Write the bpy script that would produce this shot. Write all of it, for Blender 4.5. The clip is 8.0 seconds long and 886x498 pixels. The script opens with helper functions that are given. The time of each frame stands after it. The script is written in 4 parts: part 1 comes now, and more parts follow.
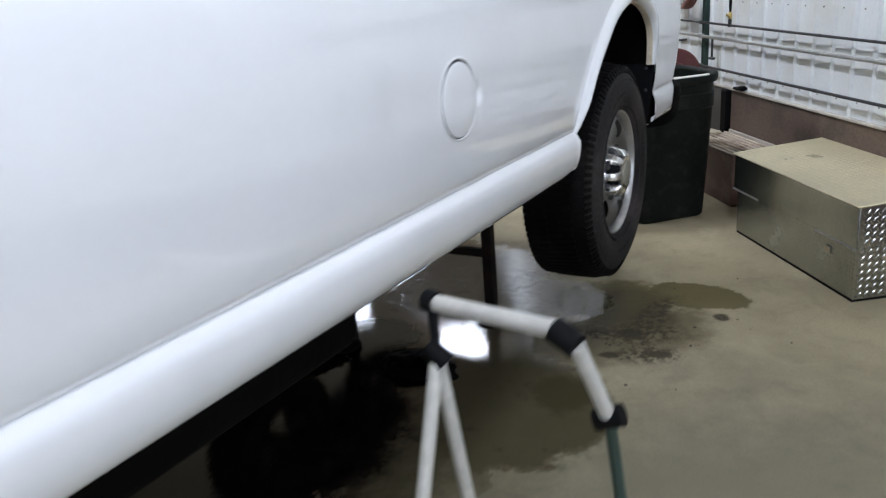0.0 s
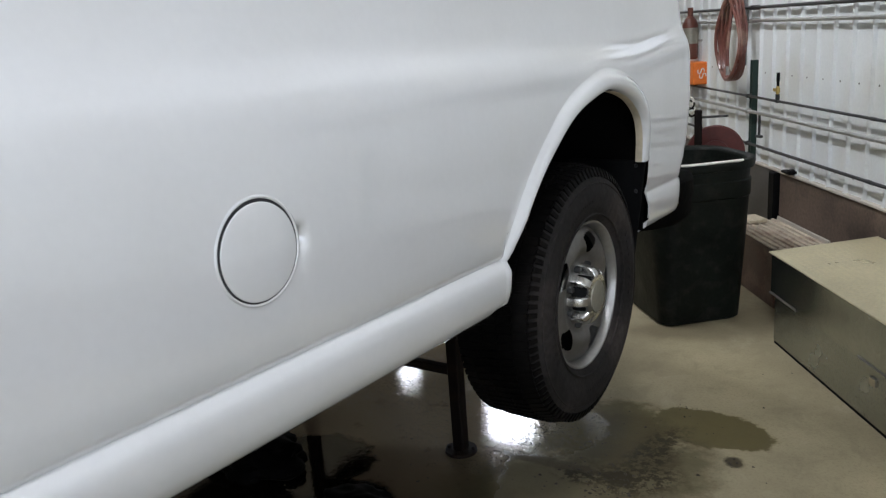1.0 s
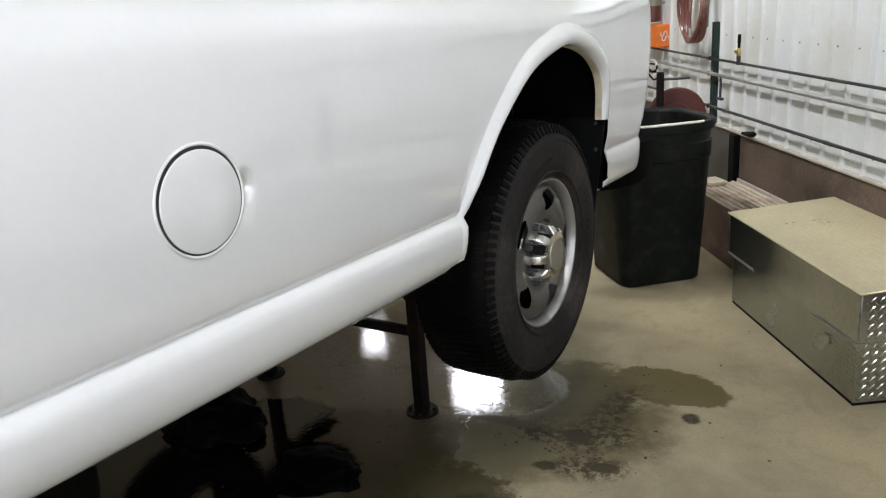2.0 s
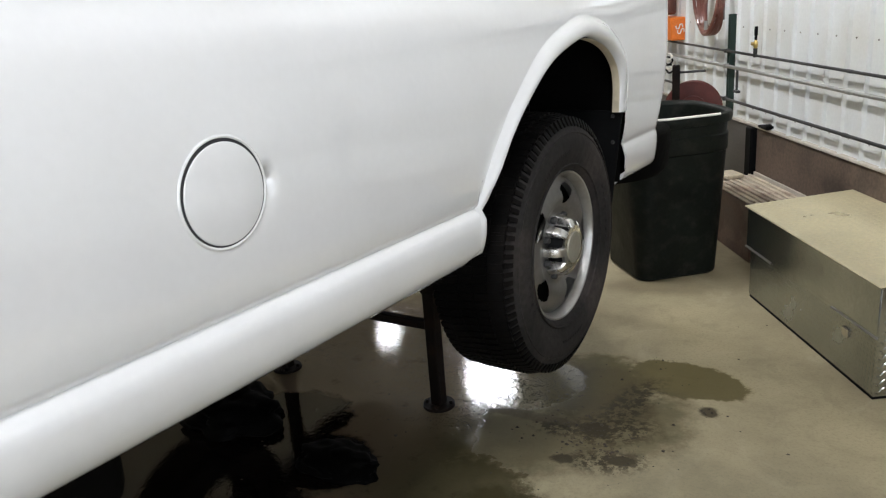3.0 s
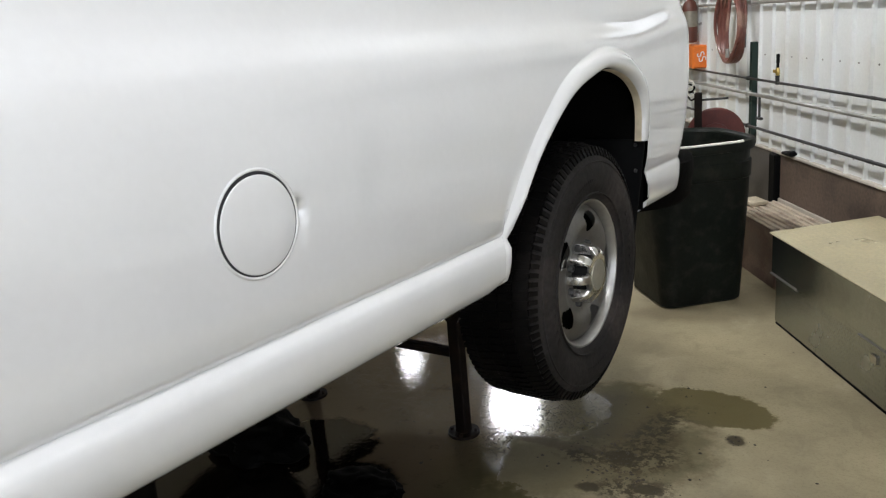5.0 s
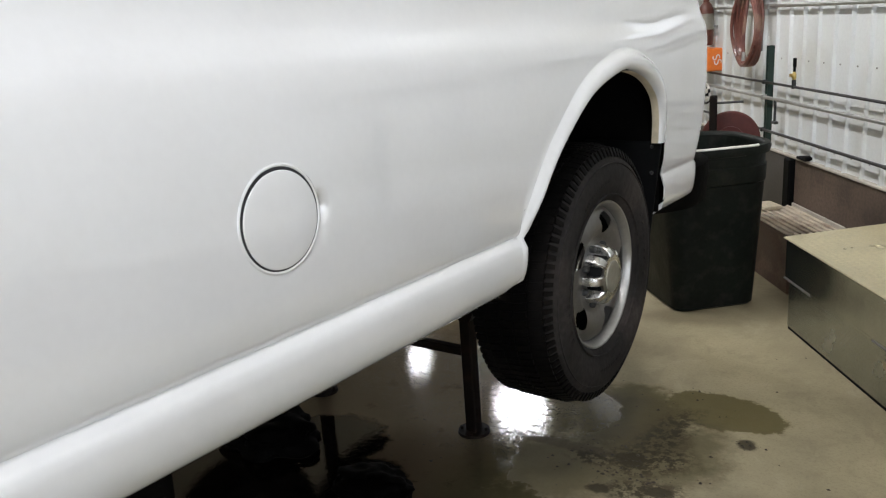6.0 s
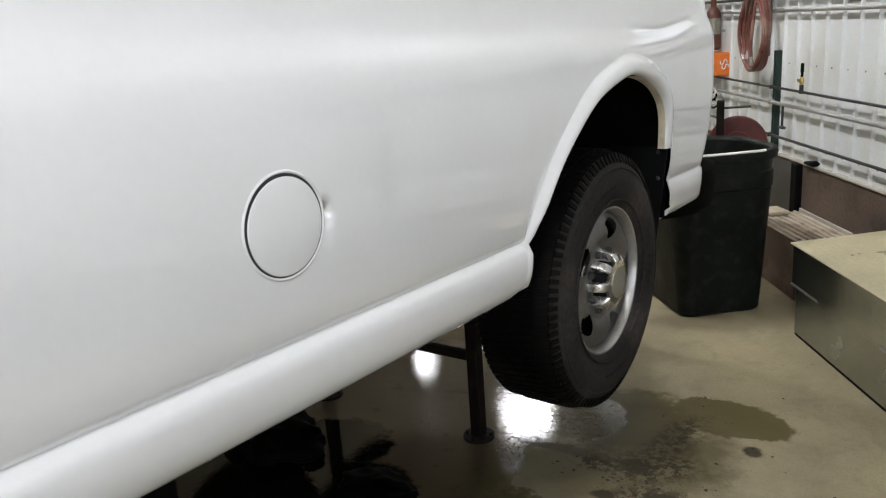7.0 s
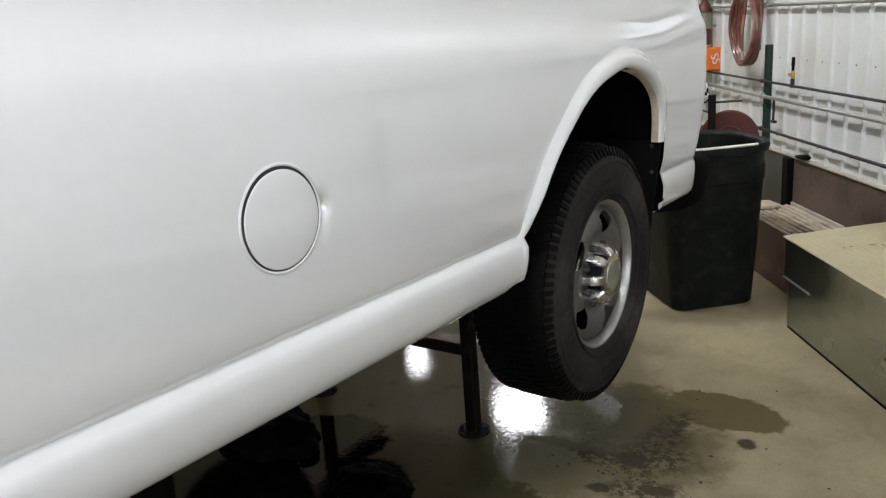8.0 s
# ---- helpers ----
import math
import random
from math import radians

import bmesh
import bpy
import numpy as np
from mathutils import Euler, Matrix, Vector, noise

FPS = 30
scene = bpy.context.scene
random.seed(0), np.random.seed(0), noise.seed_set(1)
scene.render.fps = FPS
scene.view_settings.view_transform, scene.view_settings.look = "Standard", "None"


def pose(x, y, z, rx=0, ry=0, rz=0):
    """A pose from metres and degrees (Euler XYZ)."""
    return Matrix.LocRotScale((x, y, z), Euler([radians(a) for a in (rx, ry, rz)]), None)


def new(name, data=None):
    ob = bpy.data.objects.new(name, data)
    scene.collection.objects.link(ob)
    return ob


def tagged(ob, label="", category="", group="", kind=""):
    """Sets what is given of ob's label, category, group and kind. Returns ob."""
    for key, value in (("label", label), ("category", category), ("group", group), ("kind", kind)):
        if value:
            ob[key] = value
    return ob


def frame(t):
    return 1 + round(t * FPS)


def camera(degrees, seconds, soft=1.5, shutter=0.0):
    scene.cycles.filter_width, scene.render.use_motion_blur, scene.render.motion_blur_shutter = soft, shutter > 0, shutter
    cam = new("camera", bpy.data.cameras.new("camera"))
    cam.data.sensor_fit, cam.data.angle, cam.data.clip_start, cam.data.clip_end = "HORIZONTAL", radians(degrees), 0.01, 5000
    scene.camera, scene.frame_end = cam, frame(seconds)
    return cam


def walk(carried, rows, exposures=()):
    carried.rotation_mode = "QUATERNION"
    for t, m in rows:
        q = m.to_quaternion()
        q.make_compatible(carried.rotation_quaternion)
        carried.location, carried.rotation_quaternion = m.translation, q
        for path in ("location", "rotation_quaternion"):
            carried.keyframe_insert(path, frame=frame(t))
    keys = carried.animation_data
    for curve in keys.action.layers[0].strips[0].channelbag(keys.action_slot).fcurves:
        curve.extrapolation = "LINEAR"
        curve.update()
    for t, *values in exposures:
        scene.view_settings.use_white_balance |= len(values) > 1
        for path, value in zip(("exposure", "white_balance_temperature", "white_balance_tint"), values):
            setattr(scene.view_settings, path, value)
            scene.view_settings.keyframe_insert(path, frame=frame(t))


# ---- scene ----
# Camera: hand-held, standing beside a van raised on stands in a workshop.
cam = camera(57.51, 8.0, soft=1.2, shutter=0.4)
PATH = [
    (0, (0.7740, -2.7740, 1.5087), (70.778, 4.255, 27.487)),
    (0.1, (0.7740, -2.6329, 1.5137), (70.534, 4.336, 27.513)),
    (0.2, (0.7785, -2.4883, 1.4808), (73.585, 4.450, 27.539)),
    (0.3, (0.7978, -2.3809, 1.4985), (76.329, 4.116, 31.049)),
    (0.4, (0.8424, -2.3008, 1.5443), (76.324, 2.438, 32.970)),
    (0.5, (0.8753, -2.2442, 1.5605), (75.901, 2.424, 32.607)),
    (1, (0.9217, -2.0909, 1.5560), (74.746, 4.112, 33.600)),
    (1.5, (0.9342, -2.0619, 1.5270), (72.856, 3.697, 31.095)),
    (3, (0.9218, -2.0733, 1.5142), (72.076, 4.150, 32.083)),
    (3.5, (0.9193, -2.0897, 1.5324), (72.864, 6.102, 33.518)),
    (4, (0.9128, -2.0933, 1.5163), (72.536, 4.491, 33.562)),
    (4.5, (0.9356, -2.0950, 1.5256), (73.765, 5.087, 33.280)),
    (6, (0.9168, -2.1139, 1.5278), (74.099, 3.936, 34.420)),
    (6.5, (0.9247, -2.1165, 1.5304), (74.274, 3.992, 34.824)),
    (7, (0.9183, -2.1093, 1.5335), (74.341, 3.831, 34.926)),
    (7.5, (0.9109, -2.1111, 1.5278), (74.044, 3.860, 34.929)),
    (8, (0.9102, -2.1147, 1.5264), (74.077, 4.011, 34.252)),
]
# the film starts bluish and settles
TINTS = [(0.0, 0.04, 5800, 14), (0.35, -0.10, 5850, 14), (0.6, -0.30, 6000, 13), (1.1, -0.24, 6200, 12), (1.6, 0.12, 6400, 12), (3.0, 0.18, 6450, 12), (4.5, 0.12, 6500, 12),
         (6.0, 0.02, 6500, 12), (8.0, -0.03, 6500, 12)]
walk(cam, [(t, pose(*p, *r)) for t, p, r in PATH], TINTS)

# ---------------------------------------------------------------- frames of reference
WALL_Y, WALL_YAW = 2.847, -53.66          # the ribbed wall, seen from the van's own axes
ROOM = pose(0, WALL_Y, 0, 0, 0, WALL_YAW)  # u along the wall, v out through it, z up
VAN = pose(0, 0, 0.77, -2.07, 0, 0)      # origin at the rear wheel's hub, y to the rear, x outwards
U0, U1, V0, CEIL = -11.0, 8.0, -9.0, 4.3


def room(u, v, z, rz=0):
    return ROOM @ pose(u, v, z, 0, 0, rz)


# ---------------------------------------------------------------- world and lamps
world = bpy.data.worlds.new("world")
scene.world = world
world.use_nodes = True
wn = world.node_tree.nodes
sky = wn.new("ShaderNodeTexSky")
sky.sky_type, sky.sun_disc = "NISHITA", False
sky.sun_elevation, sky.sun_rotation = radians(35), radians(150)
world.node_tree.links.new(sky.outputs[0], wn["Background"].inputs[0])
wn["Background"].inputs[1].default_value = 0.1


def area_lamp(name, m, w, h, watts, colour):
    d = bpy.data.lights.new(name, "AREA")
    d.shape, d.size, d.size_y, d.energy, d.color = "RECTANGLE", w, h, watts, colour
    ob = new(name, d)
    ob.matrix_world = m
    return ob


WARM, COOL = (1.0, 0.96, 0.88), (0.94, 0.965, 1.0)
# fixtures: u, v, watts, colour, width, depth, height of the lamp, tilt towards the wall
HIGH, NEUTRAL = CEIL - 0.27, (0.965, 0.985, 1.0)
FIXTURES = [(-1.2, -2.6, 14, WARM, 1.2, 0.24, HIGH, 0), (5.0, -2.28, 88, COOL, 1.2, 0.24, HIGH, 0), (-6.18, -1.08, 95, COOL, 0.75, 0.60, HIGH, 0), (-8.31, -2.56, 18, COOL, 0.3, 0.3, HIGH, 0),
            (1.6, -6.5, 30, WARM, 1.2, 0.24, HIGH, 0), (0.5, -2.25, 84, NEUTRAL, 1.2, 0.09, HIGH, 46)]
for u, v, watts, colour, fw, fd, fz, tilt in FIXTURES:
    area_lamp("ceiling_lamp", room(u, v, fz) @ pose(0, 0, 0, tilt), fw, fd, watts, colour)
# daylight in the opening of the roll-up door behind the camera
area_lamp("door_daylight", room(U1 - 0.12, -1.95, 1.75) @ pose(0, 0, 0, 0, 90, 0), 3.2, 3.2, 25, (0.80, 0.90, 1.0))


# ---------------------------------------------------------------- materials
def mat(name, base, rough=0.6, metal=0.0, spec=0.5, coat=0.0, var=0.12, scale=6.0, grain=60.0, grain_var=0.08, bump=0.0,
        bump_scale=120.0, rough_var=0.1, tint=None, tint_scale=2.0, tint_at=(0.5, 0.62), random_var=0.0):
    m = bpy.data.materials.new(name)
    m.use_nodes = True
    nt = m.node_tree
    n, l = nt.nodes, nt.links
    bsdf = n["Principled BSDF"]
    bsdf.inputs["Metallic"].default_value = metal
    bsdf.inputs["Specular IOR Level"].default_value = spec
    bsdf.inputs["Coat Weight"].default_value = coat
    bsdf.inputs["Coat Roughness"].default_value = 0.06
    tc = n.new("ShaderNodeTexCoord")
    big = n.new("ShaderNodeTexNoise")
    big.inputs["Scale"].default_value, big.inputs["Detail"].default_value = scale, 5
    fine = n.new("ShaderNodeTexNoise")
    fine.inputs["Scale"].default_value, fine.inputs["Detail"].default_value = grain, 4
    for t in (big, fine):
        l.new(tc.outputs["Object"], t.inputs["Vector"])
    col = n.new("ShaderNodeRGB")
    col.outputs[0].default_value = (*base, 1)
    out = col.outputs[0]
    if tint:
        tn = n.new("ShaderNodeTexNoise")
        tn.inputs["Scale"].default_value, tn.inputs["Detail"].default_value = tint_scale, 6
        l.new(tc.outputs["Object"], tn.inputs["Vector"])
        r = n.new("ShaderNodeMapRange")
        r.inputs[1].default_value, r.inputs[2].default_value = tint_at
        l.new(tn.outputs[0], r.inputs[0])
        mx = n.new("ShaderNodeMix")
        mx.data_type = "RGBA"
        l.new(r.outputs[0], mx.inputs[0])
        l.new(out, mx.inputs[6])
        mx.inputs[7].default_value = (*tint, 1)
        out = mx.outputs[2]
    for tex, amount in ((big, var), (fine, grain_var)):
        r = n.new("ShaderNodeMapRange")
        r.inputs[1].default_value, r.inputs[2].default_value = 0.3, 0.7
        r.inputs[3].default_value, r.inputs[4].default_value = 1 - amount, 1 + amount
        l.new(tex.outputs[0], r.inputs[0])
        hsv = n.new("ShaderNodeHueSaturation")
        l.new(r.outputs[0], hsv.inputs["Value"])
        l.new(out, hsv.inputs["Color"])
        out = hsv.outputs[0]
    if random_var:
        info = n.new("ShaderNodeObjectInfo")
        r = n.new("ShaderNodeMapRange")
        r.inputs[3].default_value, r.inputs[4].default_value = 1 - random_var, 1 + random_var
        l.new(info.outputs["Random"], r.inputs[0])
        hsv = n.new("ShaderNodeHueSaturation")
        l.new(r.outputs[0], hsv.inputs["Value"])
        l.new(out, hsv.inputs["Color"])
        out = hsv.outputs[0]
    l.new(out, bsdf.inputs["Base Color"])
    r = n.new("ShaderNodeMapRange")
    r.inputs[1].default_value, r.inputs[2].default_value = 0.3, 0.7
    r.inputs[3].default_value, r.inputs[4].default_value = max(0.02, rough - rough_var), min(1, rough + rough_var)
    l.new(big.outputs[0], r.inputs[0])
    l.new(r.outputs[0], bsdf.inputs["Roughness"])
    if bump:
        bt = n.new("ShaderNodeTexNoise")
        bt.inputs["Scale"].default_value, bt.inputs["Detail"].default_value = bump_scale, 3
        l.new(tc.outputs["Object"], bt.inputs["Vector"])
        b = n.new("ShaderNodeBump")
        b.inputs["Strength"].default_value, b.inputs["Distance"].default_value = bump, 0.01
        l.new(bt.outputs[0], b.inputs["Height"])
        l.new(b.outputs[0], bsdf.inputs["Normal"])
    return m


PAINT = mat("white_paint", (0.71, 0.71, 0.715), 0.2, coat=1.0, var=0.015, grain_var=0.01, rough_var=0.04)
PAINT.node_tree.nodes["Principled BSDF"].inputs["Coat Roughness"].default_value = 0.015
PAINT.node_tree.nodes["Principled BSDF"].inputs["Coat IOR"].default_value = 1.9
DUSTY = mat("dusty_white_paint", (0.50, 0.43, 0.31), 0.6, var=0.2, scale=9, tint=(0.36, 0.29, 0.19), tint_scale=7)
GAP = mat("shadow_gap", (0.02, 0.02, 0.022), 0.8)
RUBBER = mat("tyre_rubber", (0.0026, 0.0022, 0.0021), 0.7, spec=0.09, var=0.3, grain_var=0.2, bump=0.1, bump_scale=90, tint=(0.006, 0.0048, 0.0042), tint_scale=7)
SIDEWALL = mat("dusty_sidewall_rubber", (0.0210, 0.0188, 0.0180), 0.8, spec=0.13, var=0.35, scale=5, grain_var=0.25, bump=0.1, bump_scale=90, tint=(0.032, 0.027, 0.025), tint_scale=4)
RIM = mat("painted_steel_rim", (0.36, 0.35, 0.335), 0.36, metal=0.75, var=0.1, grain_var=0.08, tint=(0.22, 0.20, 0.18), tint_scale=9, tint_at=(0.62, 0.9))
CHROME = mat("chrome", (0.62, 0.61, 0.59), 0.24, metal=1.0, var=0.08, rough_var=0.06)
BRASSY = mat("dull_medallion", (0.30, 0.285, 0.24), 0.45, metal=0.6, var=0.15)
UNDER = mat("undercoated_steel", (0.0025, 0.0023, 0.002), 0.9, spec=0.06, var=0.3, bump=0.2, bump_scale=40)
PLASTIC = mat("black_plastic", (0.0030, 0.0031, 0.0034), 0.65, spec=0.11, var=0.15, bump=0.06, bump_scale=200)
BIN = mat("dark_green_bin_plastic", (0.0062, 0.0084, 0.0064), 0.5, spec=0.17, var=0.35, grain_var=0.2, bump=0.12, bump_scale=45, tint=(0.02, 0.02, 0.016), tint_scale=16, tint_at=(0.5, 0.8))
BIN_EDGE = mat("rim_glint_and_cable", (0.78, 0.77, 0.72), 0.5, var=0.15)
WALLPAINT = mat("white_ribbed_steel", (0.77, 0.79, 0.785), 0.42, var=0.05, scale=1.6, grain_var=0.03, tint=(0.70, 0.70, 0.66), tint_scale=1.1, random_var=0.03)
PLAIN_WALL = mat("grey_wall_liner", (0.42, 0.42, 0.41), 0.6, var=0.06, scale=1.0)
CEILING = mat("pale_ceiling_liner", (0.60, 0.57, 0.50), 0.7, var=0.08, scale=0.8)
TIMBER = mat("brown_kickboard", (0.135, 0.096, 0.074), 0.65, var=0.22, scale=3, grain_var=0.2, bump=0.15, bump_scale=50, tint=(0.085, 0.063, 0.050), tint_scale=4)
TIMBER_CAP = mat("pale_board_edge", (0.48, 0.44, 0.38), 0.6, var=0.2)
GREYPLATE = mat("grey_plate", (0.105, 0.10, 0.098), 0.5, var=0.2, metal=0.3)
ALU = mat("bright_tread_plate", (0.50, 0.525, 0.515), 0.24, metal=1.0, var=0.12, scale=4, grain_var=0.08, rough_var=0.04, bump=0.03, bump_scale=30)
# the lid's yellow is warm reflected light put into its colour
ALU_LID = mat("warm_reflecting_lid_plate", (0.66, 0.585, 0.385), 0.30, metal=0.35, var=0.07, scale=5, grain_var=0.06, rough_var=0.03)
PIPE_DARK = mat("black_iron_pipe", (0.055, 0.055, 0.055), 0.45, metal=0.6, var=0.2)
PIPE_STEEL = mat("galvanised_pipe", (0.46, 0.46, 0.44), 0.4, metal=0.75, var=0.18, scale=9)
PIPE_GREY = mat("dull_grey_pipe", (0.20, 0.20, 0.20), 0.5, metal=0.4, var=0.15)
GREEN = mat("dark_green_strut", (0.018, 0.04, 0.032), 0.5, var=0.2)
HOSE = mat("red_rubber_hose", (0.18, 0.066, 0.050), 0.36, var=0.2, scale=12, tint=(0.28, 0.16, 0.12), tint_scale=8)
ORANGE = mat("orange_plate", (0.80, 0.20, 0.03), 0.45, var=0.08)
WHITE = mat("white_lettering", (0.8, 0.8, 0.78), 0.6)
BRASS = mat("brass", (0.55, 0.40, 0.14), 0.35, metal=0.9, var=0.2)
BROWN_CAN = mat("brown_canister", (0.11, 0.035, 0.022), 0.45, var=0.2)
MAROON = mat("maroon_steel", (0.10, 0.022, 0.018), 0.5, var=0.25, scale=8)
MAROON_BOX = mat("brown_ribbed_plate", (0.13, 0.078, 0.062), 0.55, var=0.18, scale=7, grain_var=0.15, tint=(0.18, 0.12, 0.095), tint_scale=6)
STEP_TOP = mat("worn_step_top", (0.50, 0.425, 0.335), 0.55, var=0.2, scale=9, grain_var=0.15, tint=(0.36, 0.28, 0.22), tint_scale=7)
PALE_WOOD = mat("pale_wood", (0.56, 0.49, 0.36), 0.6, var=0.15, grain_var=0.12)
STAND = mat("rusty_dark_stand", (0.008, 0.0052, 0.0042), 0.6, spec=0.15, var=0.35, scale=14, tint=(0.014, 0.008, 0.005), tint_scale=10)
BOLT = mat("bare_bolt", (0.35, 0.34, 0.32), 0.35, metal=0.9)
TUBE = mat("dirty_white_tube", (0.46, 0.445, 0.40), 0.4, var=0.12, scale=10, tint=(0.4, 0.37, 0.31), tint_scale=7, tint_at=(0.55, 0.75))
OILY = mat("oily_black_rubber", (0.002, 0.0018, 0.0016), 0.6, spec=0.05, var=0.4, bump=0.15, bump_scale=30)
GRIT = mat("damp_grit", (0.055, 0.043, 0.03), 0.75, var=0.35, scale=40)
GLOW_HOUSING = mat("white_fixture", (0.8, 0.8, 0.78), 0.5)


def glow(name, colour, strength):
    m = bpy.data.materials.new(name)
    m.use_nodes = True
    b = m.node_tree.nodes["Principled BSDF"]
    b.inputs["Base Color"].default_value = (0.8, 0.8, 0.8, 1)
    b.inputs["Emission Color"].default_value = (*colour, 1)
    b.inputs["Emission Strength"].default_value = strength
    return m


TUBE_GLOW = glow("fluorescent_diffuser", (1.0, 0.96, 0.9), 6.0)
# glow added only for the bright oval reflected in the van
COOL_GLOW = glow("cool_reflection_face", (0.84, 0.93, 1.0), 0.95)
DAY_GLOW = glow("overcast_daylight", (0.86, 0.93, 1.0), 1.6)


def concrete():
    """Beige workshop slab: mottled, with painted shade and oily damp patches, darker and shiny."""
    m = bpy.data.materials.new("stained_concrete")
    m.use_nodes = True
    nt = m.node_tree
    n, l = nt.nodes, nt.links
    bsdf = n["Principled BSDF"]
    tc = n.new("ShaderNodeTexCoord")
    P = tc.outputs["Object"]

    def noise_tex(scale, detail=5, rough=0.55, dist=0.0):
        t = n.new("ShaderNodeTexNoise")
        t.inputs["Scale"].default_value, t.inputs["Detail"].default_value = scale, detail
        t.inputs["Roughness"].default_value, t.inputs["Distortion"].default_value = rough, dist
        l.new(P, t.inputs["Vector"])
        return t.outputs[0]

    def math_(op, a, b=0.0, c=0.0):
        t = n.new("ShaderNodeMath")
        t.operation = op
        for k, v in enumerate((a, b, c)):
            if isinstance(v, (int, float)):
                t.inputs[k].default_value = v
            else:
                l.new(v, t.inputs[k])
        return t.outputs[0]

    def ramp(v, lo, hi, a=0.0, b=1.0):
        t = n.new("ShaderNodeMapRange")
        t.interpolation_type = "SMOOTHSTEP"
        for k, x in enumerate((lo, hi, a, b)):
            t.inputs[k + 1].default_value = x
        l.new(v, t.inputs[0])
        return t.outputs[0]

    def mix(f, a, b):
        t = n.new("ShaderNodeMix")
        t.data_type = "RGBA"
        if isinstance(f, (int, float)):
            t.inputs[0].default_value = f
        else:
            l.new(f, t.inputs[0])
        for k, v in ((6, a), (7, b)):
            if isinstance(v, tuple):
                t.inputs[k].default_value = (*v, 1)
            else:
                l.new(v, t.inputs[k])
        return t.outputs[2]

    sep = n.new("ShaderNodeSeparateXYZ")
    l.new(P, sep.inputs[0])
    wob = math_("MULTIPLY", math_("SUBTRACT", noise_tex(5, 6, 0.65), 0.5), 1.0)
    wob2 = math_("MULTIPLY", math_("SUBTRACT", noise_tex(17, 5, 0.7), 0.5), 0.6)

    def blot(x, y, rx, ry, turn=0.0, soft=0.25, ragged=1.0):
        """1 inside an uneven oval patch."""
        c, s = math.cos(radians(turn)), math.sin(radians(turn))
        dx, dy = math_("SUBTRACT", sep.outputs[0], x), math_("SUBTRACT", sep.outputs[1], y)
        a = math_("DIVIDE", math_("ADD", math_("MULTIPLY", dx, c), math_("MULTIPLY", dy, s)), rx)
        b = math_("DIVIDE", math_("SUBTRACT", math_("MULTIPLY", dy, c), math_("MULTIPLY", dx, s)), ry)
        d = math_("SQRT", math_("ADD", math_("MULTIPLY", a, a), math_("MULTIPLY", b, b)))
        d = math_("ADD", d, math_("MULTIPLY", math_("ADD", wob, wob2), ragged))
        return ramp(d, 1.0 + soft / 2, 1.0 - soft / 2)

    def union(*vs):
        out = vs[0]
        for v in vs[1:]:
            out = math_("MAXIMUM", out, v)
        return out

    big, mid, fine = noise_tex(1.3, 5), noise_tex(7, 6, 0.65), noise_tex(90, 4, 0.7)
    col = mix(ramp(big, 0.35, 0.65), (0.365, 0.312, 0.200), (0.48, 0.412, 0.262))
    col = mix(math_("MULTIPLY", ramp(mid, 0.5, 0.75), 0.45), col, (0.27, 0.232, 0.155))
    col = mix(math_("MULTIPLY", ramp(fine, 0.45, 0.8), 0.48), col, (0.20, 0.172, 0.118))
    swirl = noise_tex(3.2, 7, 0.68, 1.2)
    col = mix(math_("MULTIPLY", ramp(swirl, 0.52, 0.70), 0.32), col, (0.24, 0.212, 0.140))
    col = mix(math_("MULTIPLY", ramp(swirl, 0.46, 0.30), 0.28), col, (0.56, 0.49, 0.34))
    pits = ramp(noise_tex(310, 2, 0.6), 0.64, 0.72)
    col = mix(math_("MULTIPLY", pits, 0.35), col, (0.11, 0.095, 0.062))
    # weaker light on the near floor, painted in as a darker tone
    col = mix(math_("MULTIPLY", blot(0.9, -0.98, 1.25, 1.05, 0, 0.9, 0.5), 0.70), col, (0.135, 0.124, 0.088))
    # olive damp zone beyond the wheel and the tongue of water from it
    damp = union(blot(0.13, 0.765, 0.25, 0.14, -3, 0.12, 0.8), blot(-0.22, 0.60, 0.27, 0.24, 25, 0.35, 0.8))
    col = mix(math_("MULTIPLY", damp, 0.85), col, (0.115, 0.09, 0.025))
    haze = union(blot(-0.28, 0.10, 0.28, 0.22, 10, 0.8, 0.8), blot(0.0, 0.35, 0.22, 0.3, -30, 0.7, 1.0))
    col = mix(math_("MULTIPLY", haze, 0.8), col, (0.105, 0.085, 0.038))
    soak = math_("MULTIPLY", union(blot(-0.17, 0.55, 0.19, 0.25, -20, 0.7, 0.9), blot(-0.02, 0.42, 0.10, 0.16, -30, 0.8, 1.1)), 0.55)
    col = mix(soak, col, (0.052, 0.041, 0.015))
    edge_line = math_("MULTIPLY", blot(-0.35, 0.27, 0.26, 0.03, 2, 0.6, 1.2), 0.5)
    col = mix(edge_line, col, (0.05, 0.04, 0.025))
    # shade in the corner between the bin and the chest, painted into the colour
    corner_shade = math_("MULTIPLY", union(blot(0.02, 1.98, 0.15, 0.24, 0, 0.8, 0.8), blot(-0.25, 1.72, 0.26, 0.12, 20, 0.9, 0.8)), 0.5)
    col = mix(corner_shade, col, (0.14, 0.112, 0.066))
    # dark dribbles and smears beside the wheel
    speck = ramp(noise_tex(26, 5, 0.75), 0.44, 0.54)
    trail = union(blot(0.0, 0.30, 0.15, 0.10, 35, 1.0, 1.2), blot(0.0, 0.5, 0.07, 0.2, -8, 1.0, 1.2), blot(-0.16, 0.23, 0.10, 0.04, 10, 1.0), blot(0.06, 0.11, 0.13, 0.06, 20, 1.0))
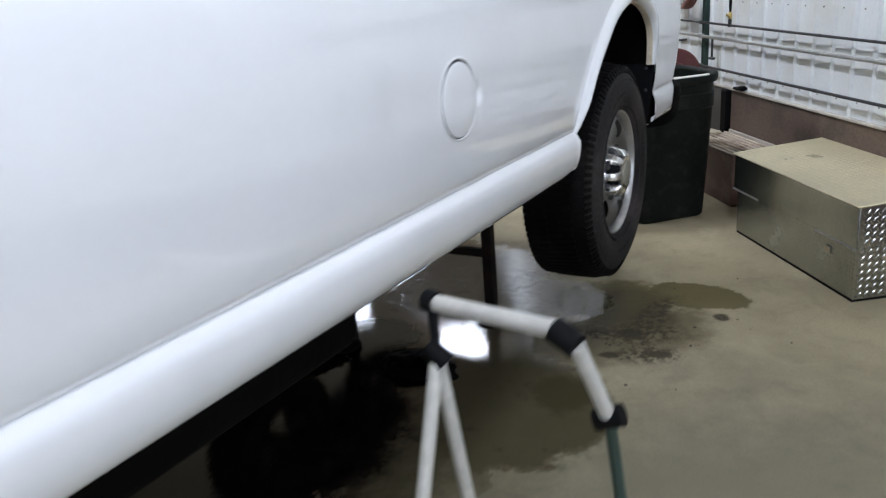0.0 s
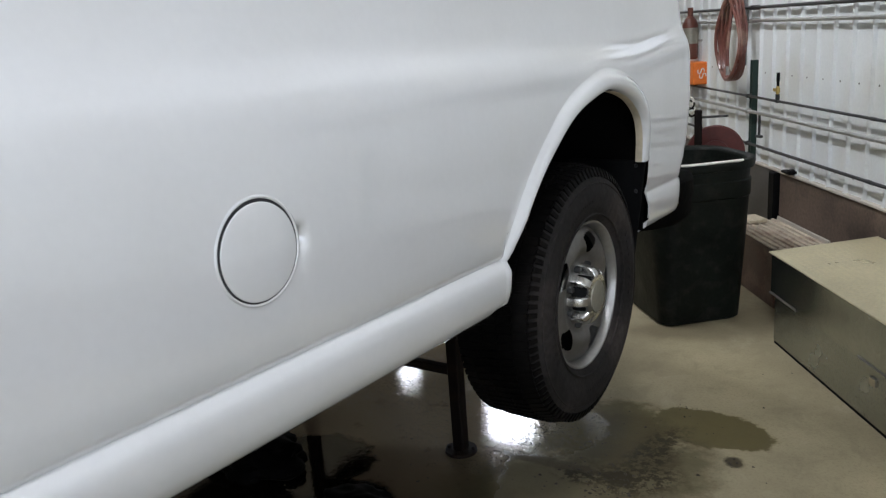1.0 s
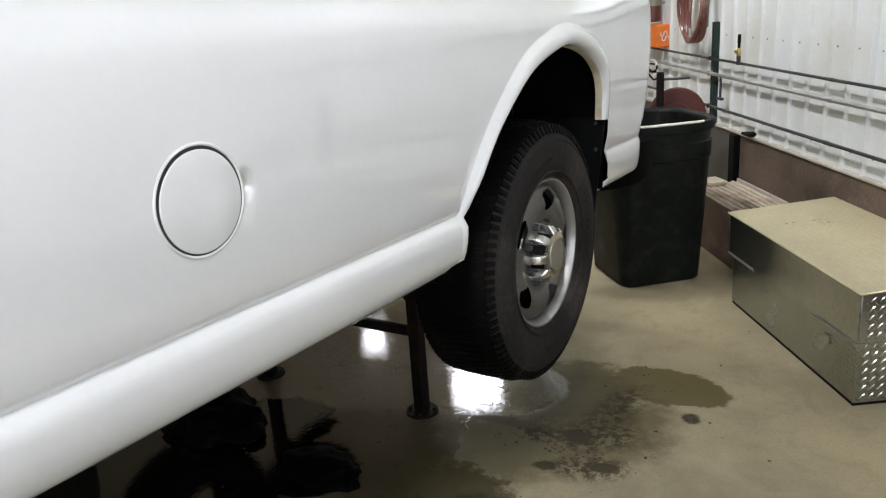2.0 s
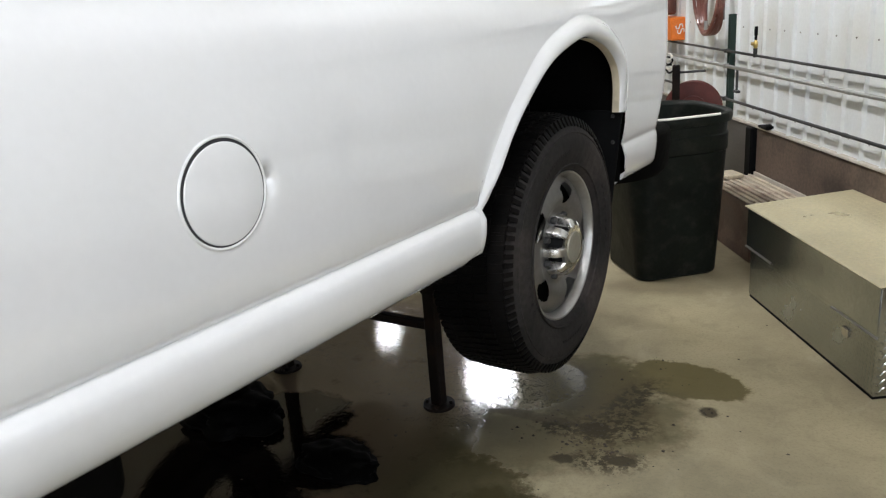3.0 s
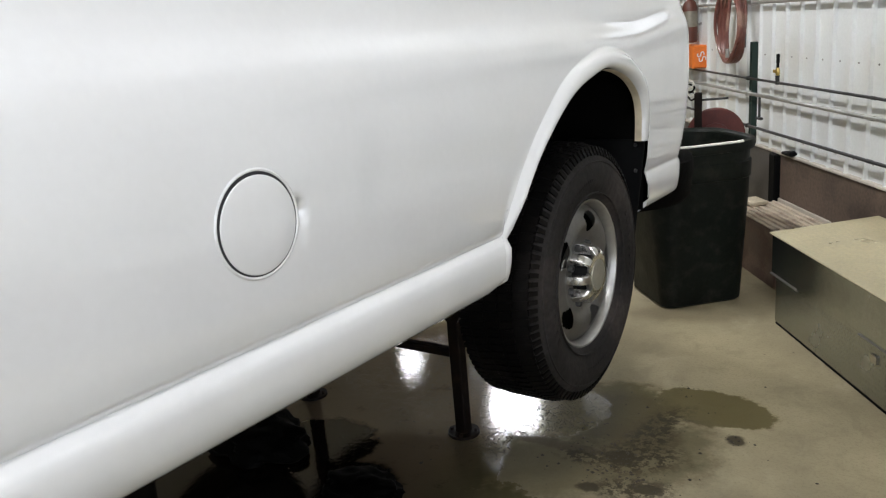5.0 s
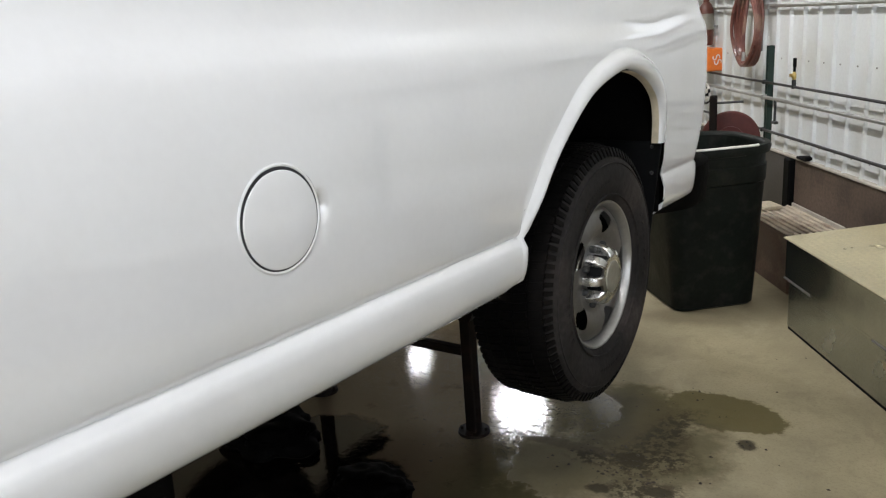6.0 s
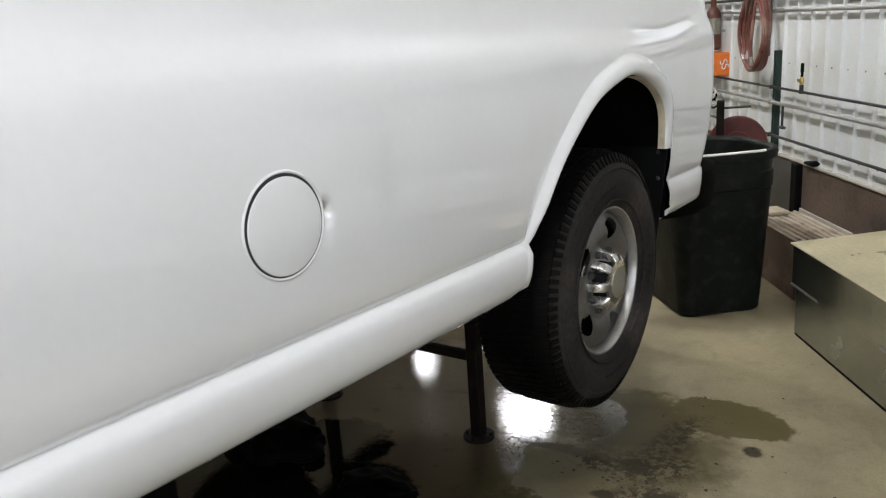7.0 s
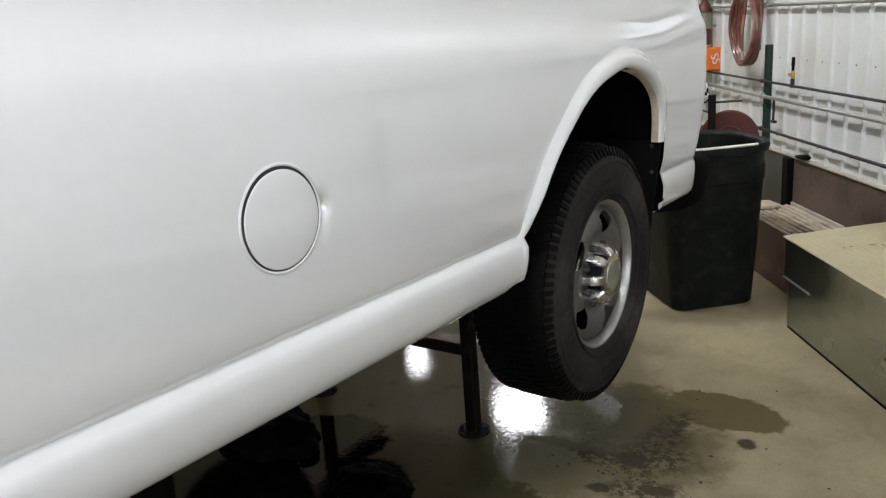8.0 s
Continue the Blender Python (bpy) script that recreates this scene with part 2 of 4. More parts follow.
    oily = union(math_("MULTIPLY", trail, speck), blot(0.10, 0.13, 0.05, 0.03, 10, 0.4, 1.6), blot(-0.04, 0.28, 0.05, 0.05, 0, 0.5, 2.5), blot(-0.08, 0.06, 0.04, 0.03, 0, 0.5, 2.0),
                 blot(0.27, 0.56, 0.035, 0.04, 20, 0.5, 1.5), blot(-0.15, -0.28, 0.12, 0.12, 0, 0.6, 1.6))
    col = mix(math_("MULTIPLY", oily, 0.84), col, (0.028, 0.020, 0.008))
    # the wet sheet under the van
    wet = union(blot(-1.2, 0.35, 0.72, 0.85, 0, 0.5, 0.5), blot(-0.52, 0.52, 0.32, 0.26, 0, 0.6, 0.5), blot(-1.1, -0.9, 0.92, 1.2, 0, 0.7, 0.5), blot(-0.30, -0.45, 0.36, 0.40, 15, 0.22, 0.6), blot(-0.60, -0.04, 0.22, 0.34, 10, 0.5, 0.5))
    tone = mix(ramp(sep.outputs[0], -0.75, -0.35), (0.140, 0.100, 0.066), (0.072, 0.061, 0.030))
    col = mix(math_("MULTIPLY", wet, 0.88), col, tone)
    rust = math_("MULTIPLY", wet, ramp(noise_tex(9, 6, 0.7), 0.56, 0.72))
    col = mix(math_("MULTIPLY", rust, 0.45), col, (0.035, 0.019, 0.011))
    # shade under the van painted black, with smooth spilt oil round the rags
    oil_and_shade = union(blot(-1.25, -0.98, 0.72, 0.82, 0, 0.25, 0.5), blot(-0.86, -0.32, 0.24, 0.18, 15, 0.2, 0.7), blot(-1.12, -0.12, 0.24, 0.20, 20, 0.25, 0.8))
    col = mix(math_("MULTIPLY", oil_and_shade, 0.97), col, (0.003, 0.0022, 0.002))
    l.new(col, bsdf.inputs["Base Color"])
    shine = ramp(wet, 0.45, 0.53)
    rough = mix(shine, mix(damp, (0.62, 0.62, 0.62), (0.48, 0.48, 0.48)), (0.03, 0.03, 0.03))
    l.new(rough, bsdf.inputs["Roughness"])
    l.new(math_("MULTIPLY_ADD", shine, 0.62, 0.18), bsdf.inputs["Specular IOR Level"])
    h1 = math_("MULTIPLY", noise_tex(140, 3, 0.7), 0.5)
    h = math_("ADD", h1, math_("MULTIPLY", noise_tex(24, 4, 0.6), 0.6))
    h = math_("MULTIPLY", math_("SUBTRACT", h, 0.42), math_("MULTIPLY_ADD", shine, -0.96, 1.0))
    h = math_("ADD", h, math_("MULTIPLY", math_("MULTIPLY", noise_tex(55, 3, 0.55), shine), 0.24))
    b = n.new("ShaderNodeBump")
    b.inputs["Strength"].default_value, b.inputs["Distance"].default_value = 0.22, 0.006
    l.new(h, b.inputs["Height"])
    # beads of water and grit that stand out of the film
    vor = n.new("ShaderNodeTexVoronoi")
    vor.inputs["Scale"].default_value = 160
    l.new(P, vor.inputs["Vector"])
    beads = math_("MULTIPLY", math_("MULTIPLY", ramp(vor.outputs["Distance"], 0.40, 0.0), ramp(noise_tex(38, 3, 0.6), 0.42, 0.50)), math_("MULTIPLY", shine, union(blot(-0.55, 0.45, 0.50, 0.34, 0, 0.8), blot(-1.25, 0.62, 0.3, 0.3, 0, 0.8))))
    b2 = n.new("ShaderNodeBump")
    b2.inputs["Strength"].default_value, b2.inputs["Distance"].default_value = 1.0, 0.0030
    l.new(beads, b2.inputs["Height"])
    l.new(b.outputs[0], b2.inputs["Normal"])
    l.new(b2.outputs[0], bsdf.inputs["Normal"])
    return m


CONCRETE = concrete()


# ---------------------------------------------------------------- mesh helpers
def finish(me, material, angle=35):
    me.materials.append(material)
    me.shade_smooth()
    me.set_sharp_from_angle(angle=radians(angle))


def part(name, bm, material, parent=None, label="", angle=35, m=None):
    """Links a bmesh as one mesh object, under a thing or a part if one is given."""
    me = bpy.data.meshes.new(name)
    bmesh.ops.recalc_face_normals(bm, faces=bm.faces)
    bm.to_mesh(me)
    bm.free()
    finish(me, material, angle)
    ob = new(name, me)
    if parent:
        ob.parent = parent
    if m is not None:
        ob.matrix_basis = m
    return tagged(ob, label)


def thing(name, m, label, category, group="", kind=""):
    ob = new(name)
    ob.empty_display_size = 0.1
    ob.matrix_world = m
    return tagged(ob, label, category, group, kind)


def box(bm, x0, x1, y0, y1, z0, z1, bevel=0.0, m=None, segs=1):
    r = bmesh.ops.create_cube(bm, size=1)
    vs = r["verts"]
    for v in vs:
        v.co = Vector(((x0 + x1) / 2 + v.co.x * (x1 - x0), (y0 + y1) / 2 + v.co.y * (y1 - y0), (z0 + z1) / 2 + v.co.z * (z1 - z0)))
    if m is not None:
        bmesh.ops.transform(bm, matrix=m, verts=vs)
    if bevel:
        es = list({e for v in vs for e in v.link_edges})
        bmesh.ops.bevel(bm, geom=es, offset=bevel, segments=segs, affect="EDGES", profile=0.5)
    return bm


def rings(bm, loops, closed=True, cap0=False, cap1=False):
    """A skin over a list of equal rings of points."""
    vs = [[bm.verts.new(p) for p in loop] for loop in loops]
    k = len(vs[0])
    for a, b in zip(vs, vs[1:]):
        for i in range(k if closed else k - 1):
            j = (i + 1) % k
            bm.faces.new((a[i], a[j], b[j], b[i]))
    if cap0:
        bm.faces.new(vs[0])
    if cap1:
        bm.faces.new(vs[-1])
    return vs


def lathe(bm, profile, segs=48, centre=(0, 0, 0), cap0=False, cap1=False):
    """Turns (x, r) pairs round the x axis."""
    c = Vector(centre)
    loops = [[c + Vector((x, r * math.cos(2 * math.pi * k / segs), r * math.sin(2 * math.pi * k / segs))) for k in range(segs)] for x, r in profile]
    rings(bm, loops, True, cap0, cap1)
    return bm


def tube(bm, pts, r, segs=10, closed=False, caps=True):
    """A round bar along points; r a number or one for each point."""
    pts = [Vector(p) for p in pts]
    k = len(pts)
    rs = r if isinstance(r, (list, tuple)) else [r] * k
    side = None
    loops = []
    for i, p in enumerate(pts):
        a, b = (pts[i - 1], pts[(i + 1) % k]) if closed else (pts[max(i - 1, 0)], pts[min(i + 1, k - 1)])
        t = (b - a).normalized()
        if side is None:
            side = t.orthogonal().normalized()
        side = (side - t * side.dot(t)).normalized()
        up = t.cross(side)
        loops.append([p + (side * math.cos(2 * math.pi * j / segs) + up * math.sin(2 * math.pi * j / segs)) * rs[i] for j in range(segs)])
    if closed:
        loops.append(loops[0])
    rings(bm, loops, True, caps and not closed, caps and not closed)
    if closed:
        bmesh.ops.remove_doubles(bm, verts=bm.verts, dist=1e-5)
    return bm


def spline(ctrl, per=8):
    """Points of a smooth curve through the given ones."""
    c = [Vector(p) for p in ctrl]
    c = [c[0] * 2 - c[1]] + c + [c[-1] * 2 - c[-2]]
    out = []
    for i in range(1, len(c) - 2):
        for j in range(per):
            t = j / per
            out.append(0.5 * (2 * c[i] + (c[i + 1] - c[i - 1]) * t + (2 * c[i - 1] - 5 * c[i] + 4 * c[i + 1] - c[i + 2]) * t * t
                              + (3 * c[i] - c[i - 1] - 3 * c[i + 1] + c[i + 2]) * t ** 3))
    return out + [c[-2]]


def interp(x, table):
    return float(np.interp(x, [a for a, _ in table], [b for _, b in table]))


# ---------------------------------------------------------------- the room
def slab(name, m, w, d, h, material, label, category="", bevel=0.0):
    ob = part(name, box(bmesh.new(), -w / 2, w / 2, -d / 2, d / 2, -h / 2, h / 2, bevel), material, None, label)
    ob.matrix_world = m
    return tagged(ob, label, category, "", "structure")


def floor():
    bm = bmesh.new()
    corners = [ROOM @ Vector(c) for c in ((U0, V0, 0), (U1, V0, 0), (U1, 0, 0), (U0, 0, 0))]
    top = [bm.verts.new(c) for c in corners]
    low = [bm.verts.new(c - Vector((0, 0, 0.15))) for c in corners]
    bm.faces.new(top)
    bm.faces.new(low)
    for i in range(4):
        bm.faces.new((top[i], top[(i + 1) % 4], low[(i + 1) % 4], low[i]))
    tagged(part("floor", bm, CONCRETE), "beige concrete workshop floor, damp and oil-stained, with shade painted in", "floor", "", "structure")


RIB, PANEL = 0.172, 0.86


def ribbed_wall():
    wall = slab("wall_north", room((U0 + U1) / 2, 0.04, CEIL / 2), U1 - U0, 0.14, CEIL, PLAIN_WALL, "white ribbed steel liner wall with pipes along it", "wall")
    # one sheet: five trapezoid ribs, overlapped at its end
    prof = []
    for k in range(5):
        c = RIB * k
        prof += [(c - 0.011, 0.0), (c - 0.006, -0.018), (c + 0.006, -0.018), (c + 0.011, 0.0)]
    prof.append((RIB * 5 - 0.016, 0.0))
    bm = bmesh.new()
    loop = prof + [(prof[-1][0], 0.003), (prof[0][0], 0.003)]
    rings(bm, [[Vector((x, y, z)) for x, y in loop] for z in (0.6195, CEIL - 0.005)])
    me = bpy.data.meshes.new("wall_panel")
    bmesh.ops.recalc_face_normals(bm, faces=bm.faces)
    bm.to_mesh(me)
    bm.free()
    finish(me, WALLPAINT, 15)
    inv = wall.matrix_world.inverted()
    k0 = int((U0 - 0.987) / PANEL) + 1
    for k in range(k0, k0 + int((U1 - U0) / PANEL) - 1):
        ob = new("wall_panel", me)
        ob.parent = wall
        ob.matrix_basis = inv @ room(0.987 + PANEL * k - RIB * 4, -0.035, 0)
    bm = bmesh.new()
    for z in (0.70, 1.163, 1.9, 2.9):
        u = 0.182 - RIB * 40
        while u < U1 - 1:
            bmesh.ops.create_cone(bm, cap_ends=True, segments=6, radius1=0.0055, radius2=0.004, depth=0.005,
                                  matrix=Matrix.Translation((u, -0.0365, z)) @ Matrix.Rotation(radians(90), 4, "X"))
            u += RIB
    tagged(part("screw", bm, BOLT, wall, "small screw heads in rows", m=inv @ ROOM), kind="stuff")
    return wall


def other_walls():
    slab("wall_west", room(U0 - 0.1, V0 / 2, CEIL / 2), 0.2, -V0, CEIL, PLAIN_WALL, "plain grey far end wall", "wall")
    slab("wall_south", room((U0 + U1) / 2, V0 - 0.1, CEIL / 2), U1 - U0, 0.2, CEIL, PLAIN_WALL, "plain grey long wall", "wall")
    # the wall with the roll-up door's opening
    for v0, v1, z0, z1 in ((V0, -3.6, 0, CEIL), (-0.3, 0, 0, CEIL), (-3.6, -0.3, 3.4, CEIL)):
        slab("wall_east", room(U1 + 0.1, (v0 + v1) / 2, (z0 + z1) / 2), 0.2, v1 - v0, z1 - z0, PLAIN_WALL, "plain grey wall round a door opening", "wall")
    slab("backdrop", room(U1 + 1.2, -1.95, 1.9), 0.1, 6.0, 5.0, DAY_GLOW, "bright overcast daylight outside the door", "daylight")
    slab("ceiling", room((U0 + U1) / 2, V0 / 2, CEIL + 0.1), U1 - U0 + 0.4, -V0 + 0.4, 0.2, CEILING, "pale flat ceiling liner", "ceiling")


def ceiling_light(u, v, w, z, tilt):
    t = thing("ceiling_light", room(u, v, z + 0.27), "white fluorescent strip fitting under the ceiling", "ceiling light", "ceiling lights")
    turn = pose(0, 0, -0.27) @ pose(0, 0, 0, tilt) @ pose(0, 0, 0.27)
    part("housing", box(bmesh.new(), -w / 2 - 0.03, w / 2 + 0.03, -0.15, 0.15, -0.16, 0.0, 0.012), GLOW_HOUSING, t, m=turn)
    for dv in (-0.06, 0.06):
        bm = bmesh.new()
        tube(bm, [(-w / 2 + 0.02, dv, -0.185), (w / 2 - 0.02, dv, -0.185)], 0.016, 10)
        part("lamp_tube", bm, TUBE_GLOW, t, "glowing white tube", m=turn)
    if z < HIGH:
        for s in (-0.4, 0.4):
            bm = bmesh.new()
            tube(bm, [(s * w, -0.17, -0.08), (s * w, -0.17, HIGH - z)], 0.006, 6)
            part("hanger", bm, PIPE_STEEL, t, "thin steel hanger")
    return t


def kickboard():
    """Brown boards along the foot of the wall with a pale top edge and a black joint."""
    for u0, u1, material, label in ((U0, -0.142, GREYPLATE, "dull grey plate along the foot of the wall"),
                                    (-0.062, U1, TIMBER, "brown board along the foot of the wall")):
        b = part("baseboard", box(bmesh.new(), u0, u1, -0.05, -0.031, 0.0, 0.604, 0.004), material, None, m=ROOM)
        tagged(b, label, "baseboard", "", "structure")
    cap = part("trim", box(bmesh.new(), U0, U1, -0.062, -0.031, 0.605, 0.619, 0.003), TIMBER_CAP, None, m=ROOM)
    tagged(cap, "pale top edge of the kickboard", "trim", "", "structure")
    j = part("trim", box(bmesh.new(), -0.140, -0.064, -0.085, 0.005, 0.0, 0.603, 0.006), PLASTIC, None, m=ROOM)
    tagged(j, "black upright cover strip over a joint", "trim", "", "structure")


floor()
NORTH = ribbed_wall()
other_walls()
kickboard()
for fu, fv, _, _, fw, _, fz, ft in FIXTURES:
    ceiling_light(fu, fv, fw, fz, ft)


# ---------------------------------------------------------------- the van
# outline of the rear wheel opening: y along the van, z over the hub
ARCH = [Vector((0, y, z)) for y, z in ((-0.522, 0.10), (-0.514, 0.23), (-0.421, 0.372), (-0.299, 0.483), (-0.153, 0.571), (0.021, 0.622), (0.156, 0.632),
                                        (0.300, 0.599), (0.396, 0.535), (0.437, 0.45), (0.4405, 0.34), (0.4405, 0.10))]
ARCH_PTS = spline(ARCH, 6)
# side of the body: height over the hub, outward offset
SIDE = [(0.071, -0.085), (0.088, -0.045), (0.104, -0.020), (0.118, -0.006), (0.138, 0.0025), (0.165, 0.0070), (0.190, 0.0075), (0.208, 0.0050), (0.219, 0.0000), (0.2265, -0.0090),
        (0.2320, -0.0125), (0.238, -0.0080), (0.250, -0.0035), (0.30, 0.001), (0.36, 0.003), (0.40, 0.004)]
SIDE += [(0.408 + 0.006 * k, 0.004) for k in range(13)]
SIDE += [(0.52, 0.003), (0.58, -0.001), (0.63, -0.005), (0.655, -0.010), (0.672, -0.016), (0.69, -0.0255), (0.708, -0.0345), (0.726, -0.041), (0.75, -0.0465), (0.82, -0.056), (0.92, -0.067), (1.05, -0.083), (1.2, -0.115),
         (1.34, -0.185), (1.44, -0.25), (1.50, -0.34), (1.54, -0.48), (1.56, -0.7), (1.565, -1.0)]
HALF = 1.0
# the rear corner leans back towards its top
REAR_LEAN = [(0.10, -0.165), (0.25, -0.140), (0.36, -0.090), (0.5, -0.058), (0.62, -0.040), (0.70, -0.030), (0.85, -0.012), (1.1, 0.02), (1.5, 0.05)]


def roof_scale(y):
    return interp(y, [(-4.35, 0.12), (-3.6, 0.32), (-2.75, 0.97), (-2.3, 1.0), (2, 1.0)])


def body_section(y, z0=None):
    """The points up one side at y, from z0 (or the sill) to the roof's middle."""
    out = []
    nose = max(0.0, -3.9 - y) / 0.45
    for z, dx in SIDE:
        zz = z if z < 0.9 else 0.9 + (z - 0.9) * roof_scale(y)
        end = max(0.0, y - 0.900 - interp(z, REAR_LEAN)) / 0.15
        pull = 0.15 * (1 - math.sqrt(max(0.0, 1 - min(end, 1) ** 2))) + 0.4 * (1 - math.sqrt(max(0.0, 1 - min(nose, 1) ** 2)))
        if 0.5 < z < 0.9:
            rise = min(max((y - 0.35) / 0.5, 0.0), 1.0)
            zz += 0.045 * rise * rise * (3 - 2 * rise) * math.sin(math.pi * (z - 0.5) / 0.4)
        if y > 0.44 and z < 0.26 and dx > -0.02:
            dx = -0.003 + (dx + 0.003) * 0.45
        dish = 0.020 * math.exp(-((y + 1.187) / 0.0115) ** 2 - ((z - 0.431) / 0.017) ** 2)
        out.append(Vector((dx - dish - pull * (1 + dx / HALF), y, zz)))
    if z0 is not None:
        # squeeze the lower points up to the opening's edge
        low = [p for p in out if p.z > z0 + 0.004]
        n = len(out) - len(low)
        x0 = interp(z0, SIDE)
        first = Vector((x0, y, z0))
        fill = [first.lerp(low[0], k / n) for k in range(n)]
        for p in fill:
            p.x = interp(p.z, SIDE)
        out = fill + low
    return out


REAR = [0.46, 0.52, 0.6, 0.66, 0.72, 0.75] + [0.77 + 0.011 * k for k in range(36)]


def van_body(van):
    ys = [-4.35, -4.33, -4.28, -4.2, -4.05, -3.9, -3.6, -3.3, -3.0, -2.75, -2.5, -2.3] + [-2.1 + 0.12 * k for k in range(8)] + [-1.215 + 0.0055 * k for k in range(16)] + [-1.06, -0.96, -0.86, -0.76, -0.66, -0.58]
    secs = [body_section(y) for y in ys]
    top = [p for p in ARCH_PTS if p.z > 0.101]
    last = -0.53
    for p in top:
        last = min(max(p.y, last + 0.0002), 0.4412)
        secs.append(body_section(last, p.z))
    secs.append(body_section(0.4415))
    secs += [body_section(y) for y in REAR]
    bm = bmesh.new()
    left = rings(bm, secs, closed=False)
    # the other side is whole
    ys2 = ys + [-0.4, 0.0, 0.4] + REAR[3:]
    secs2 = [[Vector((-2 * HALF - p.x, p.y, p.z)) for p in body_section(y)] for y in ys2]
    right = rings(bm, secs2, closed=False)
    # rear and front faces
    for a, b in ((left[-1], right[-1]), (left[0], right[0])):
        for i in range(len(a) - 1):
            vs = [a[i], a[i + 1], b[i + 1], b[i]]
            if (vs[1].co - vs[2].co).length < 1e-6:
                vs.pop(1)
            bm.faces.new(vs)
    bmesh.ops.remove_doubles(bm, verts=bm.verts, dist=1e-5)
    part("body", bm, PAINT, van, "glossy white painted side panels", angle=50)
    # floor pan with frame rails
    bm = bmesh.new()
    box(bm, -1.9, -0.1, -4.1, -0.56, 0.16, 0.24)
    box(bm, -1.9, -0.1, 0.45, 1.0, 0.2, 0.26)
    box(bm, -1.9, -0.32, -0.56, 0.43, 0.62, 0.66)
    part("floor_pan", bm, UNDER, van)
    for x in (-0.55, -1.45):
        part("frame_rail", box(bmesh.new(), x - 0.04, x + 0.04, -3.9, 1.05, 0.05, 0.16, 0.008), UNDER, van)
    # dark shell inside the wheel opening
    bm = bmesh.new()
    loops = []
    for x in (-0.012, -0.34):
        loops.append([Vector((x, p.y * 0.985, p.z + (0.004 if x > -0.1 else 0.0))) for p in ARCH_PTS])
    rings(bm, loops, closed=False)
    vs = [bm.verts.new((-0.341, p.y * 0.985, p.z)) for p in ARCH_PTS]
    bm.faces.new(vs)
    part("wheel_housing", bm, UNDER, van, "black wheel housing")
    # axle and spring
    bm = bmesh.new()
    lathe(bm, [(-0.1, 0.05), (-0.7, 0.05), (-0.8, 0.12), (-1.0, 0.17), (-1.2, 0.12), (-1.3, 0.05), (-1.9, 0.05)], 20)
    part("axle", bm, UNDER, van)
    bm = bmesh.new()
    tube(bm, spline([(-0.5, -0.75, 0.10), (-0.5, -0.4, 0.0), (-0.5, 0, -0.07), (-0.5, 0.45, 0.02), (-0.5, 0.8, 0.14)], 6), 0.035, 8)
    part("leaf_spring", bm, UNDER, van)
    # exhaust
    bm = bmesh.new()
    tube(bm, spline([(-1.35, -3.0, 0.02), (-1.35, -2.2, 0.02), (-1.35, -1.2, 0.03), (-1.35, -0.6, 0.16)], 6), 0.032, 10)
    tube(bm, [(-1.35, -2.35, 0.02), (-1.35, -2.3, 0.02), (-1.35, -1.75, 0.02), (-1.35, -1.7, 0.02)], [0.03, 0.1, 0.1, 0.03], 16)
    part("exhaust", bm, PIPE_STEEL, van, "dull steel muffler and exhaust pipe")
    # fuel tank slung behind the sill, prop shaft: added to block light underneath
    part("fuel_tank", box(bmesh.new(), -0.80, -0.24, -3.0, -1.35, -0.13, 0.13, 0.04, segs=3), UNDER, van, "black fuel tank added to block light under the van")
    bm = bmesh.new()
    tube(bm, [(-1.0, -3.6, 0.08), (-1.0, -0.1, 0.02)], 0.045, 12)
    part("prop_shaft", bm, UNDER, van)


def arch_flare(van):
    """A rounded lip round the wheel opening."""
    prof = [(-0.015, -0.002), (-0.011, 0.0), (-0.006, 0.003), (0.001, 0.011), (0.009, 0.0175), (0.019, 0.0215), (0.030, 0.022), (0.040, 0.018), (0.047, 0.008), (0.050, -0.004)]
    back = [(0.050, -0.004), (0.0525, -0.012), (0.053, -0.026)]
    pts = [p for p in ARCH_PTS if p.z > 0.105 and not (p.y > 0.2 and p.z < 0.338)]
    loops, inner = [], []
    for i, p in enumerate(pts):
        a, b = pts[max(i - 1, 0)], pts[min(i + 1, len(pts) - 1)]
        t = (b - a).normalized()
        inward = Vector((0, t.z, -t.y))
        fade = interp(p.z, [(0.12, 0.0), (0.24, 0.35), (0.32, 1.0), (0.7, 1.0)]) if p.y < 0 else interp(p.z, [(0.33, 0.15), (0.42, 0.4), (0.54, 0.85), (0.6, 1.0)]) if p.y > 0.2 else 1.0
        base = interp(p.z, SIDE)
        # the lip narrows towards its feet
        w = interp(p.z, [(0.1, 0.35), (0.24, 0.48), (0.40, 0.60), (0.52, 0.80), (0.61, 1.0)]) if p.y < 0.2 else interp(p.z, [(0.33, 0.95), (0.54, 1.0), (0.63, 1.0)])
        loops.append([Vector((base + (h * fade if h > 0 else h), 0, 0)) + p + inward * (o * w) for o, h in prof])
        inner.append([Vector((base + h, 0, 0)) + p + inward * (o * w) for o, h in back])
    bm = bmesh.new()
    rings(bm, loops, closed=False)
    flare = part("wheel_arch_flare", bm, PAINT, van, "rounded white lip round the wheel opening", angle=60)
    bm = bmesh.new()
    rings(bm, inner, closed=False)
    part("flare_return", bm, DUSTY, flare, "dusty inner edge of the lip", angle=60)


